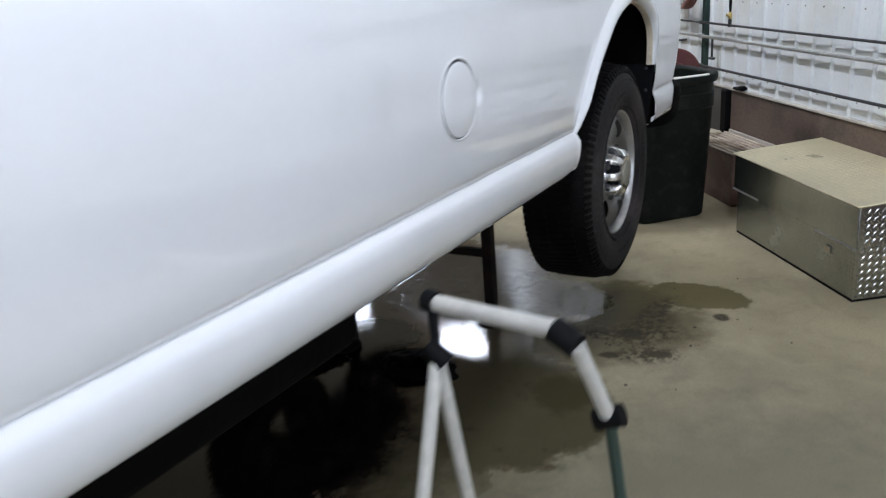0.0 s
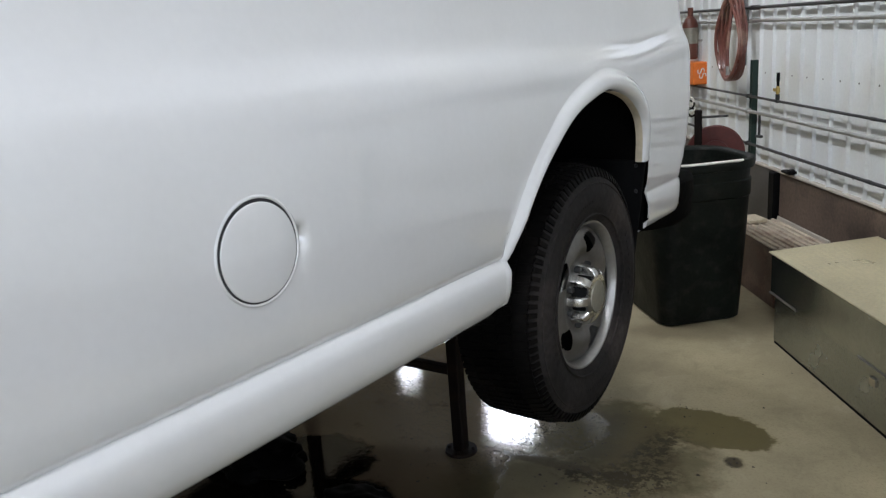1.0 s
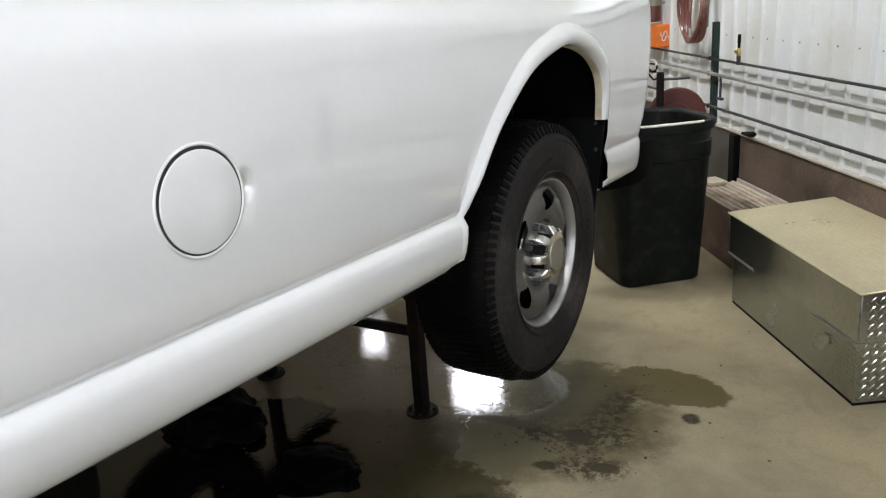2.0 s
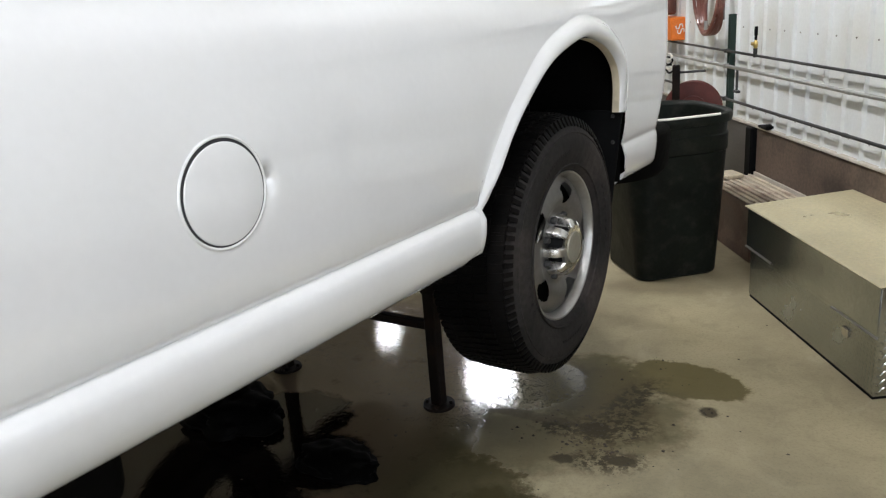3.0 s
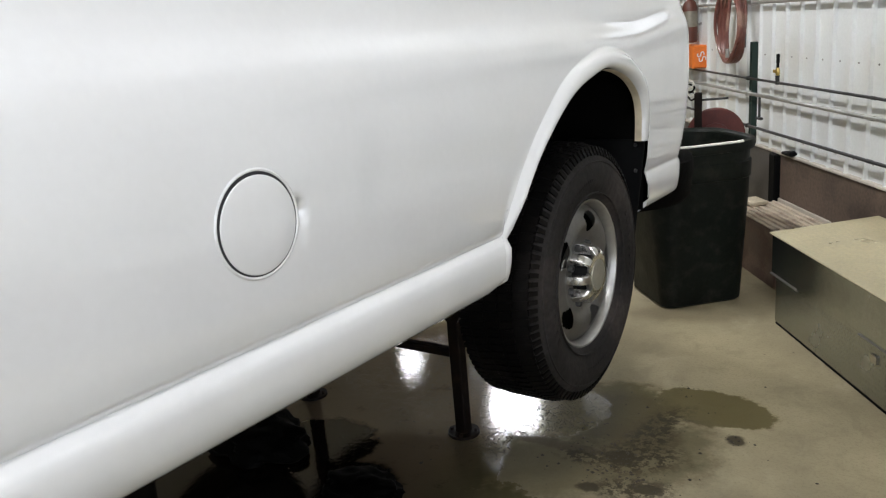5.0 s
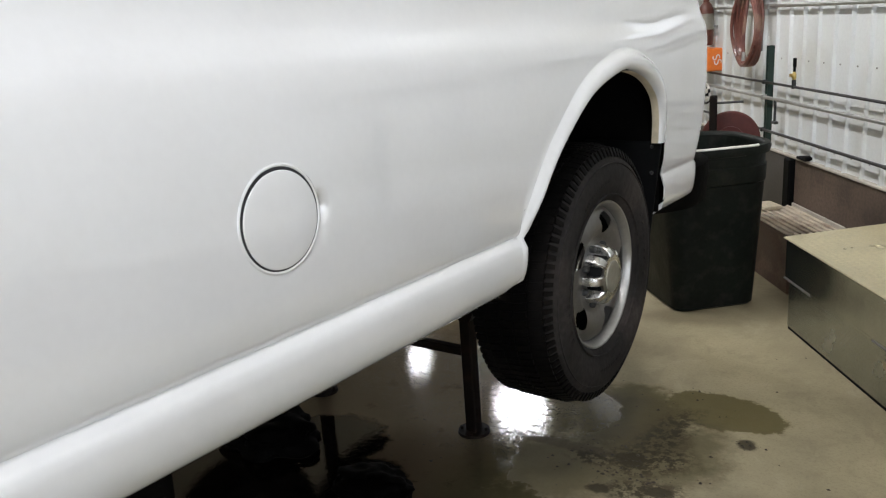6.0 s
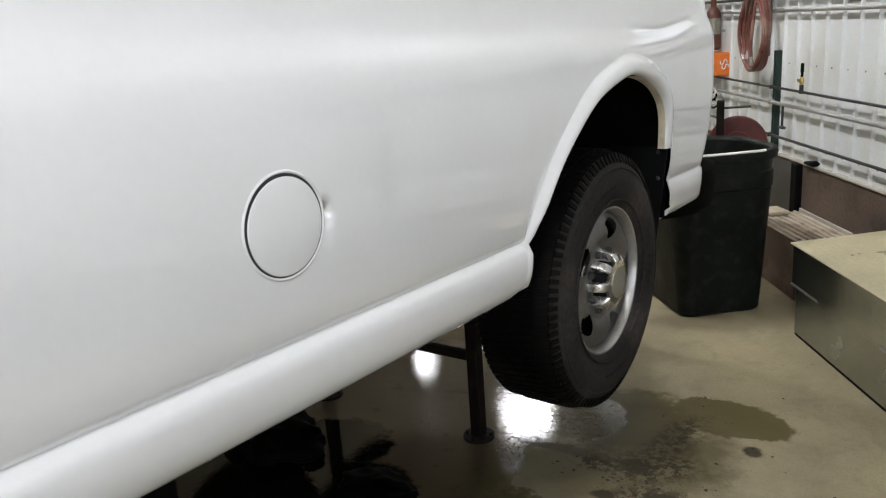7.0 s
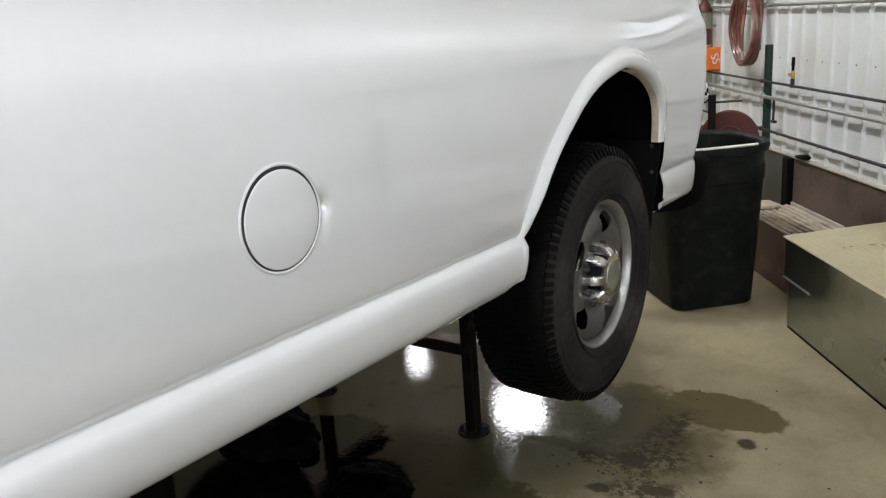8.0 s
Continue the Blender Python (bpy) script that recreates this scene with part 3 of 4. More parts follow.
def fuel_door(van):
    """A round flush filler door with a finger notch."""
    cy, cz, R = -1.279, 0.4305, 0.0795
    surf = lambda y, z: interp(z, SIDE)

    def ring(r, dx, n=64):
        return [Vector((surf(0, cz + r * math.sin(a)) + dx, cy + r * math.cos(a), cz + r * math.sin(a))) for a in (2 * math.pi * k / n for k in range(n))]
    bm = bmesh.new()
    rings(bm, [ring(R + 0.0030, 0.0002), ring(R + 0.0026, 0.0007), ring(R - 0.001, 0.0006), ring(R - 0.003, 0.0003)])
    part("filler_recess", bm, GAP, van, "dark gap round the filler door")
    bm = bmesh.new()
    rings(bm, [ring(R + 0.0085, 0.0001), ring(R + 0.0066, 0.0018), ring(R + 0.0054, 0.0023), ring(R + 0.0042, 0.0018), ring(R + 0.0027, 0.0003)])
    part("filler_surround", bm, PAINT, van, "softly rolled edge round the filler door", angle=70)
    cy, cz = cy + 0.0007, cz - 0.0014
    bm = bmesh.new()
    rings(bm, [ring(R - 0.0012, 0.0004), ring(R - 0.001, 0.0014), ring(R - 0.0018, 0.0026), ring(R - 0.0035, 0.003), ring(R * 0.5, 0.0031), ring(0.004, 0.0031)], cap1=True)
    part("fuel_door", bm, PAINT, van, "round white flush fuel filler door", angle=50)


def tyre_parts(wheel):
    segs = 96
    prof = [(-0.012, 0.214), (0.004, 0.224), (0.014, 0.245), (0.022, 0.272), (0.0245, 0.295), (0.022, 0.318), (0.015, 0.338), (0.008, 0.350), (0.002, 0.361), (-0.010, 0.373), (-0.035, 0.3785),
            (-0.11, 0.3805), (-0.19, 0.3785), (-0.212, 0.372), (-0.226, 0.354), (-0.240, 0.31), (-0.242, 0.28), (-0.232, 0.24), (-0.215, 0.214)]
    bm = bmesh.new()
    lathe(bm, prof, segs)
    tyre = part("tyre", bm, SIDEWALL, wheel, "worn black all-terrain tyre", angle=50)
    # dark band that carries the tread
    bm = bmesh.new()
    lathe(bm, [(-0.004, 0.3690), (-0.011, 0.3742), (-0.035, 0.3795), (-0.11, 0.3815), (-0.19, 0.3795), (-0.2125, 0.3730), (-0.2265, 0.3560)], segs)
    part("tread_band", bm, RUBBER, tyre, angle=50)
    # raised rings on the sidewall
    bm = bmesh.new()
    for x, r in ((0.0165, 0.2405), (0.0185, 0.331)):
        lathe(bm, [(x - 0.004, r - 0.003), (x + 0.002, r - 0.0015), (x + 0.0022, r + 0.001), (x - 0.004, r + 0.003)], segs)
    part("sidewall_ring", bm, SIDEWALL, tyre)
    # moulded marks on the sidewall, worn past reading
    bm = bmesh.new()
    for start, count, step, height in ((-35, 9, 5.2, 0.022), (150, 7, 5.6, 0.022), (70, 14, 2.6, 0.008), (235, 12, 2.6, 0.008)):
        for k in range(count):
            a = start + k * step
            mm = Matrix.Rotation(radians(a), 4, "X") @ Matrix.Translation((0.0222, 0.283, 0.0))
            box(bm, -0.002, 0.0024, -height / 2, height / 2, -0.0045 if height > 0.01 else -0.003, 0.0055 if height > 0.01 else 0.003, m=mm)
    tagged(part("sidewall_mark", bm, SIDEWALL, tyre, "worn raised marks"), kind="stuff")
    # tread: five rows of blocks
    verts, faces = [], []
    rows = [(-0.004, -0.041, 0.364, 0.3825, 96, 0.0), (-0.047, -0.086, 0.372, 0.3862, 96, 0.3), (-0.091, -0.130, 0.372, 0.387, 96, 0.55), (-0.135, -0.174, 0.372, 0.3862, 96, 0.8),
            (-0.180, -0.216, 0.364, 0.3825, 96, 0.1)]
    rnd = random.Random(3)
    for xa, xb, r0, r1, cnt, ph in rows:
        for k in range(cnt):
            a0 = 2 * math.pi * (k + ph) / cnt
            a1 = a0 + 2 * math.pi / cnt * rnd.uniform(0.76, 0.86)
            skew = 0.018 if ph in (0.3, 0.8) else 0.006
            base = len(verts)
            outer = xa == rows[0][0]
            for r, sh in ((r0, 0.0), (r1, 0.0016)):
                for x, da in ((xa, 0.0), (xb, skew)):
                    rr = r - (0.008 if outer and x == xa and r == r1 else 0.0)
                    for a in (a0 + da + sh * 3, a1 + da - sh * 3):
                        verts.append((x, rr * math.cos(a), rr * math.sin(a)))
            faces += [tuple(base + q for q in f) for f in ((4, 5, 7, 6), (0, 1, 5, 4), (2, 3, 7, 6), (0, 2, 6, 4), (1, 3, 7, 5))]
    # shoulder lugs down the side
    for k in range(96):
        a0 = 2 * math.pi * k / 96
        a1 = a0 + 2 * math.pi / 96 * 0.55
        base = len(verts)
        for x, r in ((0.001, 0.3755), (-0.010, 0.366), (0.0135, 0.350), (0.006, 0.346)):
            for a in (a0, a1):
                verts.append((x, r * math.cos(a), r * math.sin(a)))
        faces += [tuple(base + q for q in f) for f in ((0, 1, 5, 4), (0, 4, 6, 2), (1, 5, 7, 3), (4, 5, 7, 6), (0, 1, 3, 2))]
    me = bpy.data.meshes.new("tread")
    me.from_pydata(verts, [], faces)
    bm = bmesh.new()
    bm.from_mesh(me)
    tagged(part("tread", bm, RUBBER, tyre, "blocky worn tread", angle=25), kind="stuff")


def rim_parts(wheel):
    bm = bmesh.new()
    lathe(bm, [(-0.012, 0.2185), (-0.002, 0.2215), (0.002, 0.2195), (0.001, 0.2150), (-0.006, 0.2105), (-0.018, 0.2060), (-0.035, 0.2030), (-0.06, 0.2005), (-0.12, 0.19), (-0.20, 0.2)], 96)
    rim = part("rim", bm, RIM, wheel, "silver painted steel rim", angle=40)
    # the dished disc with five hand holes
    prof = [(interp(r, [(0.06, -0.024), (0.112, -0.022), (0.124, -0.015), (0.136, -0.009), (0.146, -0.0065), (0.158, -0.007), (0.170, -0.010), (0.18, -0.0135), (0.188, -0.0175), (0.196, -0.023), (0.202, -0.030)]), r)
            for r in [0.202 - 0.0035 * k for k in range(26)] + [0.10, 0.06]]
    segs = 200
    bm = bmesh.new()
    vs = [[bm.verts.new((x, r * math.cos(2 * math.pi * k / segs), r * math.sin(2 * math.pi * k / segs))) for k in range(segs)] for x, r in prof]
    for i in range(len(prof) - 1):
        for k in range(segs):
            d = (k + 0.5 - 10) % 40 - 20
            rm = (prof[i][1] + prof[i + 1][1]) / 2
            half = interp(rm, [(0.124, 0.0), (0.126, 2.0), (0.132, 3.6), (0.142, 5.2), (0.155, 6.8), (0.168, 7.8), (0.175, 7.4), (0.181, 5.6), (0.185, 3.0), (0.187, 0.0)])
            if abs(d) < half:
                continue
            bm.faces.new((vs[i][k], vs[i][(k + 1) % segs], vs[i + 1][(k + 1) % segs], vs[i + 1][k]))
    bmesh.ops.solidify(bm, geom=list(bm.faces), thickness=-0.005)
    part("wheel_disc", bm, RIM, rim, "dished steel disc with five openings", angle=40)
    # brake drum behind
    bm = bmesh.new()
    lathe(bm, [(-0.047, 0.02), (-0.047, 0.186), (-0.055, 0.192), (-0.19, 0.185)], 48)
    part("brake_drum", bm, UNDER, wheel)
    # fluted chrome centre cap
    bm = bmesh.new()
    loops = []
    n = 192
    for x, r0, flute in ((-0.031, 0.114, 0.0), (-0.025, 0.112, 0.0), (-0.022, 0.109, 0.004), (-0.019, 0.106, 0.028), (-0.015, 0.104, 0.040), (0.000, 0.100, 0.042), (0.014, 0.095, 0.038),
                         (0.022, 0.089, 0.024), (0.028, 0.080, 0.010), (0.031, 0.070, 0.0), (0.032, 0.055, 0.0)):
        loop = []
        for k in range(n):
            a = 2 * math.pi * k / n
            w = 0.5 + 0.5 * math.cos(8 * a)
            w = 1 / (1 + math.exp(-(w - 0.42) * 40))
            r = r0 - flute * w
            loop.append(Vector((x * 1.15 - 0.006, 0.92 * r * math.cos(a), 0.9 * r * math.sin(a))))
        loops.append(loop)
    rings(bm, loops, cap1=True)
    cap = part("centre_cap", bm, CHROME, wheel, "fluted chrome centre cap", angle=50)
    # dark insert added for the shade deep in the cap's slots
    bm = bmesh.new()
    lathe(bm, [(-0.035, 0.064), (0.012, 0.062), (0.020, 0.056)], 40)
    part("slot_shade", bm, PLASTIC, cap, "dark insert that stands for shade between the flutes")
    bm = bmesh.new()
    lathe(bm, [(0.0300, 0.047), (0.0335, 0.046), (0.035, 0.042), (0.0345, 0.002)], 40, cap1=True)
    part("medallion", bm, BRASSY, cap, "plain dull round medallion")
    for k in range(8):
        a = 2 * math.pi * k / 8
        c = (0, 0.090 * math.cos(a), 0.090 * math.sin(a))
        bm = bmesh.new()
        lathe(bm, [(-0.03, 0.011), (-0.012, 0.011), (-0.008, 0.009), (-0.006, 0.004)], 6, centre=c, cap1=True)
        part("lug_nut", bm, PIPE_DARK, wheel, "dark steel lug nut" if k == 0 else "")


def wheel(van):
    w = new("wheel")
    w.parent = van
    w.matrix_basis = pose(-0.021, 0, 0, 22, 0, 0)
    tyre_parts(w)
    rim_parts(w)
    # the far wheel of the same axle
    w2 = new("wheel")
    w2.parent = van
    w2.matrix_basis = pose(-1.972, 0, 0, 0, 0, 180)
    tyre_parts(w2)


def mud_flap(van):
    bm = bmesh.new()
    box(bm, -0.27, 0.002, 0.414, 0.422, -0.055, 0.342, 0.003)
    for v in bm.verts:
        if v.co.x > -0.1:
            v.co.x -= 0.045 * min(max((0.25 - v.co.z) / 0.3, 0), 1)
    f = part("mud_flap", bm, PLASTIC, van, "stiff black rubber mud flap")
    for x, z in ((-0.03, 0.325), (-0.03, 0.24)):
        bm = bmesh.new()
        bmesh.ops.create_cone(bm, cap_ends=True, segments=8, radius1=0.007, radius2=0.005, depth=0.006, matrix=Matrix.Translation((x, 0.411, z)) @ Matrix.Rotation(radians(90), 4, "X"))
        part("bolt", bm, PIPE_DARK, f)


def rear_bumper(van):
    """Dark step bumper wrapping round the rear corner."""
    plan = spline([(-0.11, 0.70, 0), (-0.055, 0.78, 0), (-0.025, 0.86, 0), (-0.02, 0.95, 0), (-0.045, 1.05, 0), (-0.12, 1.17, 0), (-0.4, 1.27, 0), (-1.0, 1.285, 0)], 6)
    plan = plan + [Vector((-2 - p.x, p.y, 0)) for p in reversed(plan[:-1])]
    loops = []
    for p in plan:
        q = Vector((-1.0, 0.7, 0))
        d = (p - q).normalized()
        loops.append([p + d * o + Vector((0, 0, z)) for o, z in ((-0.10, 0.202), (-0.008, 0.206), (0.008, 0.196), (0.012, 0.14), (0.006, 0.125), (0.002, 0.06), (-0.02, 0.035), (-0.10, 0.03))])
    bm = bmesh.new()
    rings(bm, loops, closed=True, cap0=True, cap1=True)
    part("bumper", bm, UNDER, van, "dark grey step bumper", angle=40)


def cargo_van():
    van = thing("cargo_van", VAN, "white cargo van raised on stands, wheel off the floor", "van")
    van_body(van)
    arch_flare(van)
    fuel_door(van)
    wheel(van)
    mud_flap(van)
    rear_bumper(van)


cargo_van()


# ---------------------------------------------------------------- what holds the van up
def support_stand():
    """Two square posts on bolted feet, joined by a crossbar, with flared heads."""
    t = thing("support_stand", pose(-0.648, 0.197, 0), "dark rusty steel support stand with crossbar under the van", "vehicle stand")
    for x in (0.0, -0.779):
        part("post", box(bmesh.new(), x - 0.023, x + 0.023, -0.023, 0.023, 0.008, 0.56, 0.003), STAND, t)
        bm = bmesh.new()
        bmesh.ops.create_cone(bm, cap_ends=True, segments=28, radius1=0.062, radius2=0.06, depth=0.01, matrix=Matrix.Translation((x, 0, 0.005)))
        foot = part("foot_plate", bm, STAND, t, "round foot plate")
        for a in (20, 110, 200, 290):
            bm = bmesh.new()
            bmesh.ops.create_cone(bm, cap_ends=True, segments=6, radius1=0.008, radius2=0.007, depth=0.012,
                                  matrix=Matrix.Translation((x + 0.047 * math.cos(radians(a)), 0.047 * math.sin(radians(a)), 0.016)))
            part("bolt", bm, STAND, foot)
        bm = bmesh.new()
        loops = []
        for z, hx, hy in ((0.46, 0.0225, 0.0225), (0.56, 0.085, 0.05), (0.575, 0.09, 0.055), (0.60, 0.09, 0.055)):
            loops.append([Vector((x + sx * hx, sy * hy, z)) for sx, sy in ((-1, -1), (1, -1), (1, 1), (-1, 1))])
        rings(bm, loops, cap0=True, cap1=True)
        part("saddle", bm, STAND, t, "flared saddle head")
        part("riser", box(bmesh.new(), x - 0.05, x + 0.05, -0.05, 0.05, 0.60, 0.83, 0.006), STAND, t)
    part("crossbar", box(bmesh.new(), -0.757, -0.022, -0.016, 0.016, 0.314, 0.347, 0.003), STAND, t)


support_stand()


def lump(name, m, sx, sy, sz, seed, label, category):
    bm = bmesh.new()
    bmesh.ops.create_icosphere(bm, subdivisions=4, radius=1)
    for v in bm.verts:
        n = noise.fractal(v.co * 1.6 + Vector((seed, 0, 0)), 0.7, 2.0, 4)
        k = 1 + 0.28 * n
        v.co = Vector((v.co.x * sx * k, v.co.y * sy * k, max(v.co.z, -0.25) * sz * k))
    low = min(v.co.z for v in bm.verts)
    for v in bm.verts:
        v.co.z -= low
    ob = part(name, bm, OILY, None, angle=60)
    ob.matrix_world = m
    return tagged(ob, label, category)


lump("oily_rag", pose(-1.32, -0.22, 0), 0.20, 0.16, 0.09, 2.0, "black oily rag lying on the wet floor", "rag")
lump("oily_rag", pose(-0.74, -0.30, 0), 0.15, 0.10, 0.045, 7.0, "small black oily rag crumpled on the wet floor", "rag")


# ---------------------------------------------------------------- things by the wall
def rounded_square(half, r, n=7):
    pts = []
    for k, (cx, cy) in enumerate(((1, 1), (-1, 1), (-1, -1), (1, -1))):
        for j in range(n):
            a = radians(90 * k + 90 * j / (n - 1))
            pts.append(Vector((cx * (half - r) + r * math.cos(a), cy * (half - r) + r * math.sin(a), 0)))
    return pts


def rubbish_bin():
    t = thing("rubbish_bin", pose(-0.37, 2.015, 0, 0, 0, 44), "dark green square plastic rubbish bin, open at the top", "bin")
    H = 0.842

    def ring(half, z, r=0.07):
        return [p + Vector((0, 0, z)) for p in rounded_square(half, r)]
    bm = bmesh.new()
    rings(bm, [ring(0.208, 0.0, 0.06), ring(0.221, 0.012, 0.07), ring(0.250, 0.40, 0.11), ring(0.268, 0.640, 0.14), ring(0.268, 0.650, 0.14), ring(0.276, 0.657, 0.15), ring(0.281, 0.735, 0.165),
               ring(0.275, 0.742, 0.165), ring(0.282, H - 0.05, 0.18), ring(0.276, H - 0.03, 0.18), ring(0.262, H - 0.02, 0.17), ring(0.236, 0.4, 0.12), ring(0.19, 0.03)], cap0=True, cap1=True)
    part("bin_body", bm, BIN, t, angle=40)
    bm = bmesh.new()
    rings(bm, [ring(0.280, H - 0.05, 0.18), ring(0.297, H - 0.046, 0.19), ring(0.303, H - 0.02, 0.195), ring(0.298, H - 0.002, 0.19), ring(0.280, H, 0.18), ring(0.266, H - 0.012, 0.17), ring(0.262, H - 0.045, 0.17)])
    rim = part("rolled_rim", bm, BIN, t, "thick rolled rim", angle=50)
    # highlight along the near edge of the rim, built as a pale bead
    edge = [p + Vector((0, 0, H + 0.0005)) for p in rounded_square(0.295, 0.19, 12)]
    arc = [p for p in edge if -168 < math.degrees(math.atan2(p.y, p.x)) < -60]
    arc.sort(key=lambda p: math.atan2(p.y, p.x))
    bm = bmesh.new()
    tube(bm, arc, 0.0065, 8)
    part("rim_glint", bm, BIN_EDGE, rim, "pale glint painted on the near rim")
    for s in (-1, 1):
        bm = bmesh.new()
        tube(bm, spline([(s * 0.275, -0.07, 0.705), (s * 0.305, -0.06, 0.695), (s * 0.312, 0, 0.69), (s * 0.305, 0.06, 0.695), (s * 0.275, 0.07, 0.705)], 5), 0.014, 8)
        part("bin_handle", bm, BIN, t)


def lozenges(bm_origin, ux, uy, nrm, w, h, pitch=0.033, L=0.0150, W=0.0046, H=0.0018):
    """Raised bars in the crossed pattern of tread plate, on a w x h face."""
    verts, faces = [], []
    o, ux, uy, nrm = (Vector(v) for v in (bm_origin, ux, uy, nrm))
    nx, ny = int(w / pitch), int(h / pitch)
    for i in range(nx):
        for j in range(ny):
            for par in (0, 1):
                cx = (i + 0.28 + 0.5 * par) * pitch + (w - nx * pitch) / 2
                cy = (j + 0.28 + 0.5 * par) * pitch + (h - ny * pitch) / 2
                d = (ux + uy).normalized() if par else (ux - uy).normalized()
                e = nrm.cross(d)
                c = o + ux * cx + uy * cy
                b = len(verts)
                for p in (c - d * L, c + e * W, c + d * L, c - e * W):
                    verts.append(p)
                for p in (c - d * L * 0.55, c + e * W * 0.45, c + d * L * 0.55, c - e * W * 0.45):
                    verts.append(p + nrm * H)
                faces += [tuple(b + q for q in f) for f in ((4, 5, 6, 7), (0, 1, 5, 4), (1, 2, 6, 5), (2, 3, 7, 6), (3, 0, 4, 7))]
    me = bpy.data.meshes.new("tread_plate")
    me.from_pydata([tuple(v) for v in verts], [], faces)
    bm = bmesh.new()
    bm.from_mesh(me)
    return bm


def tool_chest():
    """Aluminium chest: smooth front, tread-plate ends and a low-pitched lid with turned-down sides."""
    L, D, H = 1.075, 0.490, 0.448
    t = thing("tool_chest", room(0.975, -0.552, 0, -0.7), "aluminium tread plate tool chest, warm reflection painted into the lid", "tool chest")

    def pitched(bm):
        for v in bm.verts:
            if v.co.z > 0.4:
                v.co.z += 0.030 * v.co.y / D
        return bm
    part("chest_body", box(bmesh.new(), 0.012, L - 0.012, 0.012, D, 0.010, 0.262, 0.005), ALU, t, "bright aluminium body")
    # dark strip added as the contact shadow along the chest's foot
    part("contact_shade", box(bmesh.new(), 0.018, L - 0.018, 0.014, D - 0.01, 0.0, 0.010), PLASTIC, t, "dark strip that stands for the shadow under the chest")
    part("lid_side", pitched(box(bmesh.new(), -0.004, L + 0.004, -0.004, D + 0.004, 0.252, H - 0.008, 0.005)), ALU, t, "turned-down lid sides")
    part("lid_top", pitched(box(bmesh.new(), -0.014, L + 0.014, -0.016, D + 0.012, H - 0.007, H, 0.003)), ALU_LID, t, "tread plate lid top with warm reflected light in its colour")
    rise = Vector((0, 1, 0.030 / D)).normalized()
    up = Vector((1, 0, 0)).cross(rise)
    faces = (((L - 0.011, 0.012, 0.012), (0, 1, 0), (0, 0, 1), (1, 0, 0), D - 0.02, 0.235, ALU, 0.033, 0.0022), ((L + 0.0045, 0.0, 0.257), (0, 1, 0), (0, 0, 1), (1, 0, 0), D, 0.17, ALU, 0.033, 0.0022),
             ((0.012, 0.0115, 0.014), (1, 0, 0), (0, 0, 1), (0, -1, 0), L - 0.024, 0.225, ALU, 0.021, 0.0006),
             ((0.0, 0.0, H + 0.0004), (1, 0, 0), rise, up, L, D, ALU_LID, 0.029, 0.0013))
    for o, ux, uy, nrm, w, h, m, pitch, high in faces:
        tagged(part("raised_tread", lozenges(o, ux, uy, nrm, w, h, pitch, pitch * 0.45, pitch * 0.14, high), m, t, "raised tread bars"), kind="stuff")
    for x0, x1 in ((-0.006, 0.27), (L - 0.30, L + 0.006)):
        part("lid_lip", box(bmesh.new(), x0, x1, -0.010, 0.0, 0.2455, 0.2535, 0.002), RIM, t, "bright rolled lower edge of the lid")
    part("chest_latch", box(bmesh.new(), L - 0.23, L - 0.19, 0.002, 0.014, 0.165, 0.20, 0.003), CHROME, t, "small steel latch")


def ribbed_step():
    """Low brown box with a ridged pale-worn top."""
    t = thing("step_box", room(-0.045, -0.350, 0), "brown steel step box with a ridged worn top", "step")
    W, D, H = 0.60, 0.285, 0.325
    part("step_body", box(bmesh.new(), 0, W, 0, D, 0, H - 0.004, 0.006), MAROON_BOX, t, "maroon painted sides")
    part("step_top", box(bmesh.new(), -0.004, W + 0.004, -0.004, D + 0.004, H - 0.0035, H + 0.003, 0.002), STEP_TOP, t, "pale worn top plate")
    for k in range(7):
        y = 0.022 + k * 0.0385
        part("ridge", box(bmesh.new(), 0.004, W - 0.004, y - 0.008, y + 0.008, H + 0.0025, H + 0.013, 0.004), STEP_TOP, t)
    part("back_edge", box(bmesh.new(), 0.0, W + 0.002, D - 0.003, D + 0.010, H - 0.03, H + 0.024, 0.003), TIMBER_CAP, t, "pale raised back edge")


def loose_board():
    """Short pale plank that lies on the step's end."""
    ob = part("plank", box(bmesh.new(), -0.075, 0.065, -0.055, 0.055, 0.0, 0.022, 0.004), PALE_WOOD, None, m=room(-0.01, -0.225, 0.338, 6))
    tagged(ob, "short pale wooden plank lying on the step box", "plank")


def pipe_run(z, r, v, material, label):
    t = thing("pipe_run", room(0, v, z), label, "pipe", "pipes along the wall")
    bm = bmesh.new()
    tube(bm, [(U0 + 0.1, 0, 0), (2.9, 0, 0)], r, 12)
    part("pipe", bm, material, t)
    for u in (-3.3, -0.455, 2.55):
        part("pipe_clip", box(bmesh.new(), u - 0.012, u + 0.012, -r - 0.004, 0.05, -r - 0.004, r + 0.004, 0.002), material, t)
    for u in (-1.9, 0.92):
        bm = bmesh.new()
        tube(bm, [(u - 0.02, 0, 0), (u + 0.02, 0, 0)], r * 1.2, 10)
        part("coupling", bm, material, t)


def strut(u, z0, z1):
    """Green channel upright."""
    t = thing("wall_strut", room(u, -0.050, z0), "dark green steel strut that carries the pipes", "strut", "pipe struts")
    bm = bmesh.new()
    for x0, x1, y0, y1 in ((-0.019, 0.019, 0.010, 0.015), (-0.019, -0.014, -0.020, 0.010), (0.014, 0.019, -0.020, 0.010), (-0.014, -0.007, -0.020, -0.015), (0.007, 0.014, -0.020, -0.015)):
        box(bm, x0, x1, y0, y1, 0, z1 - z0)
    part("channel", bm, GREEN, t)


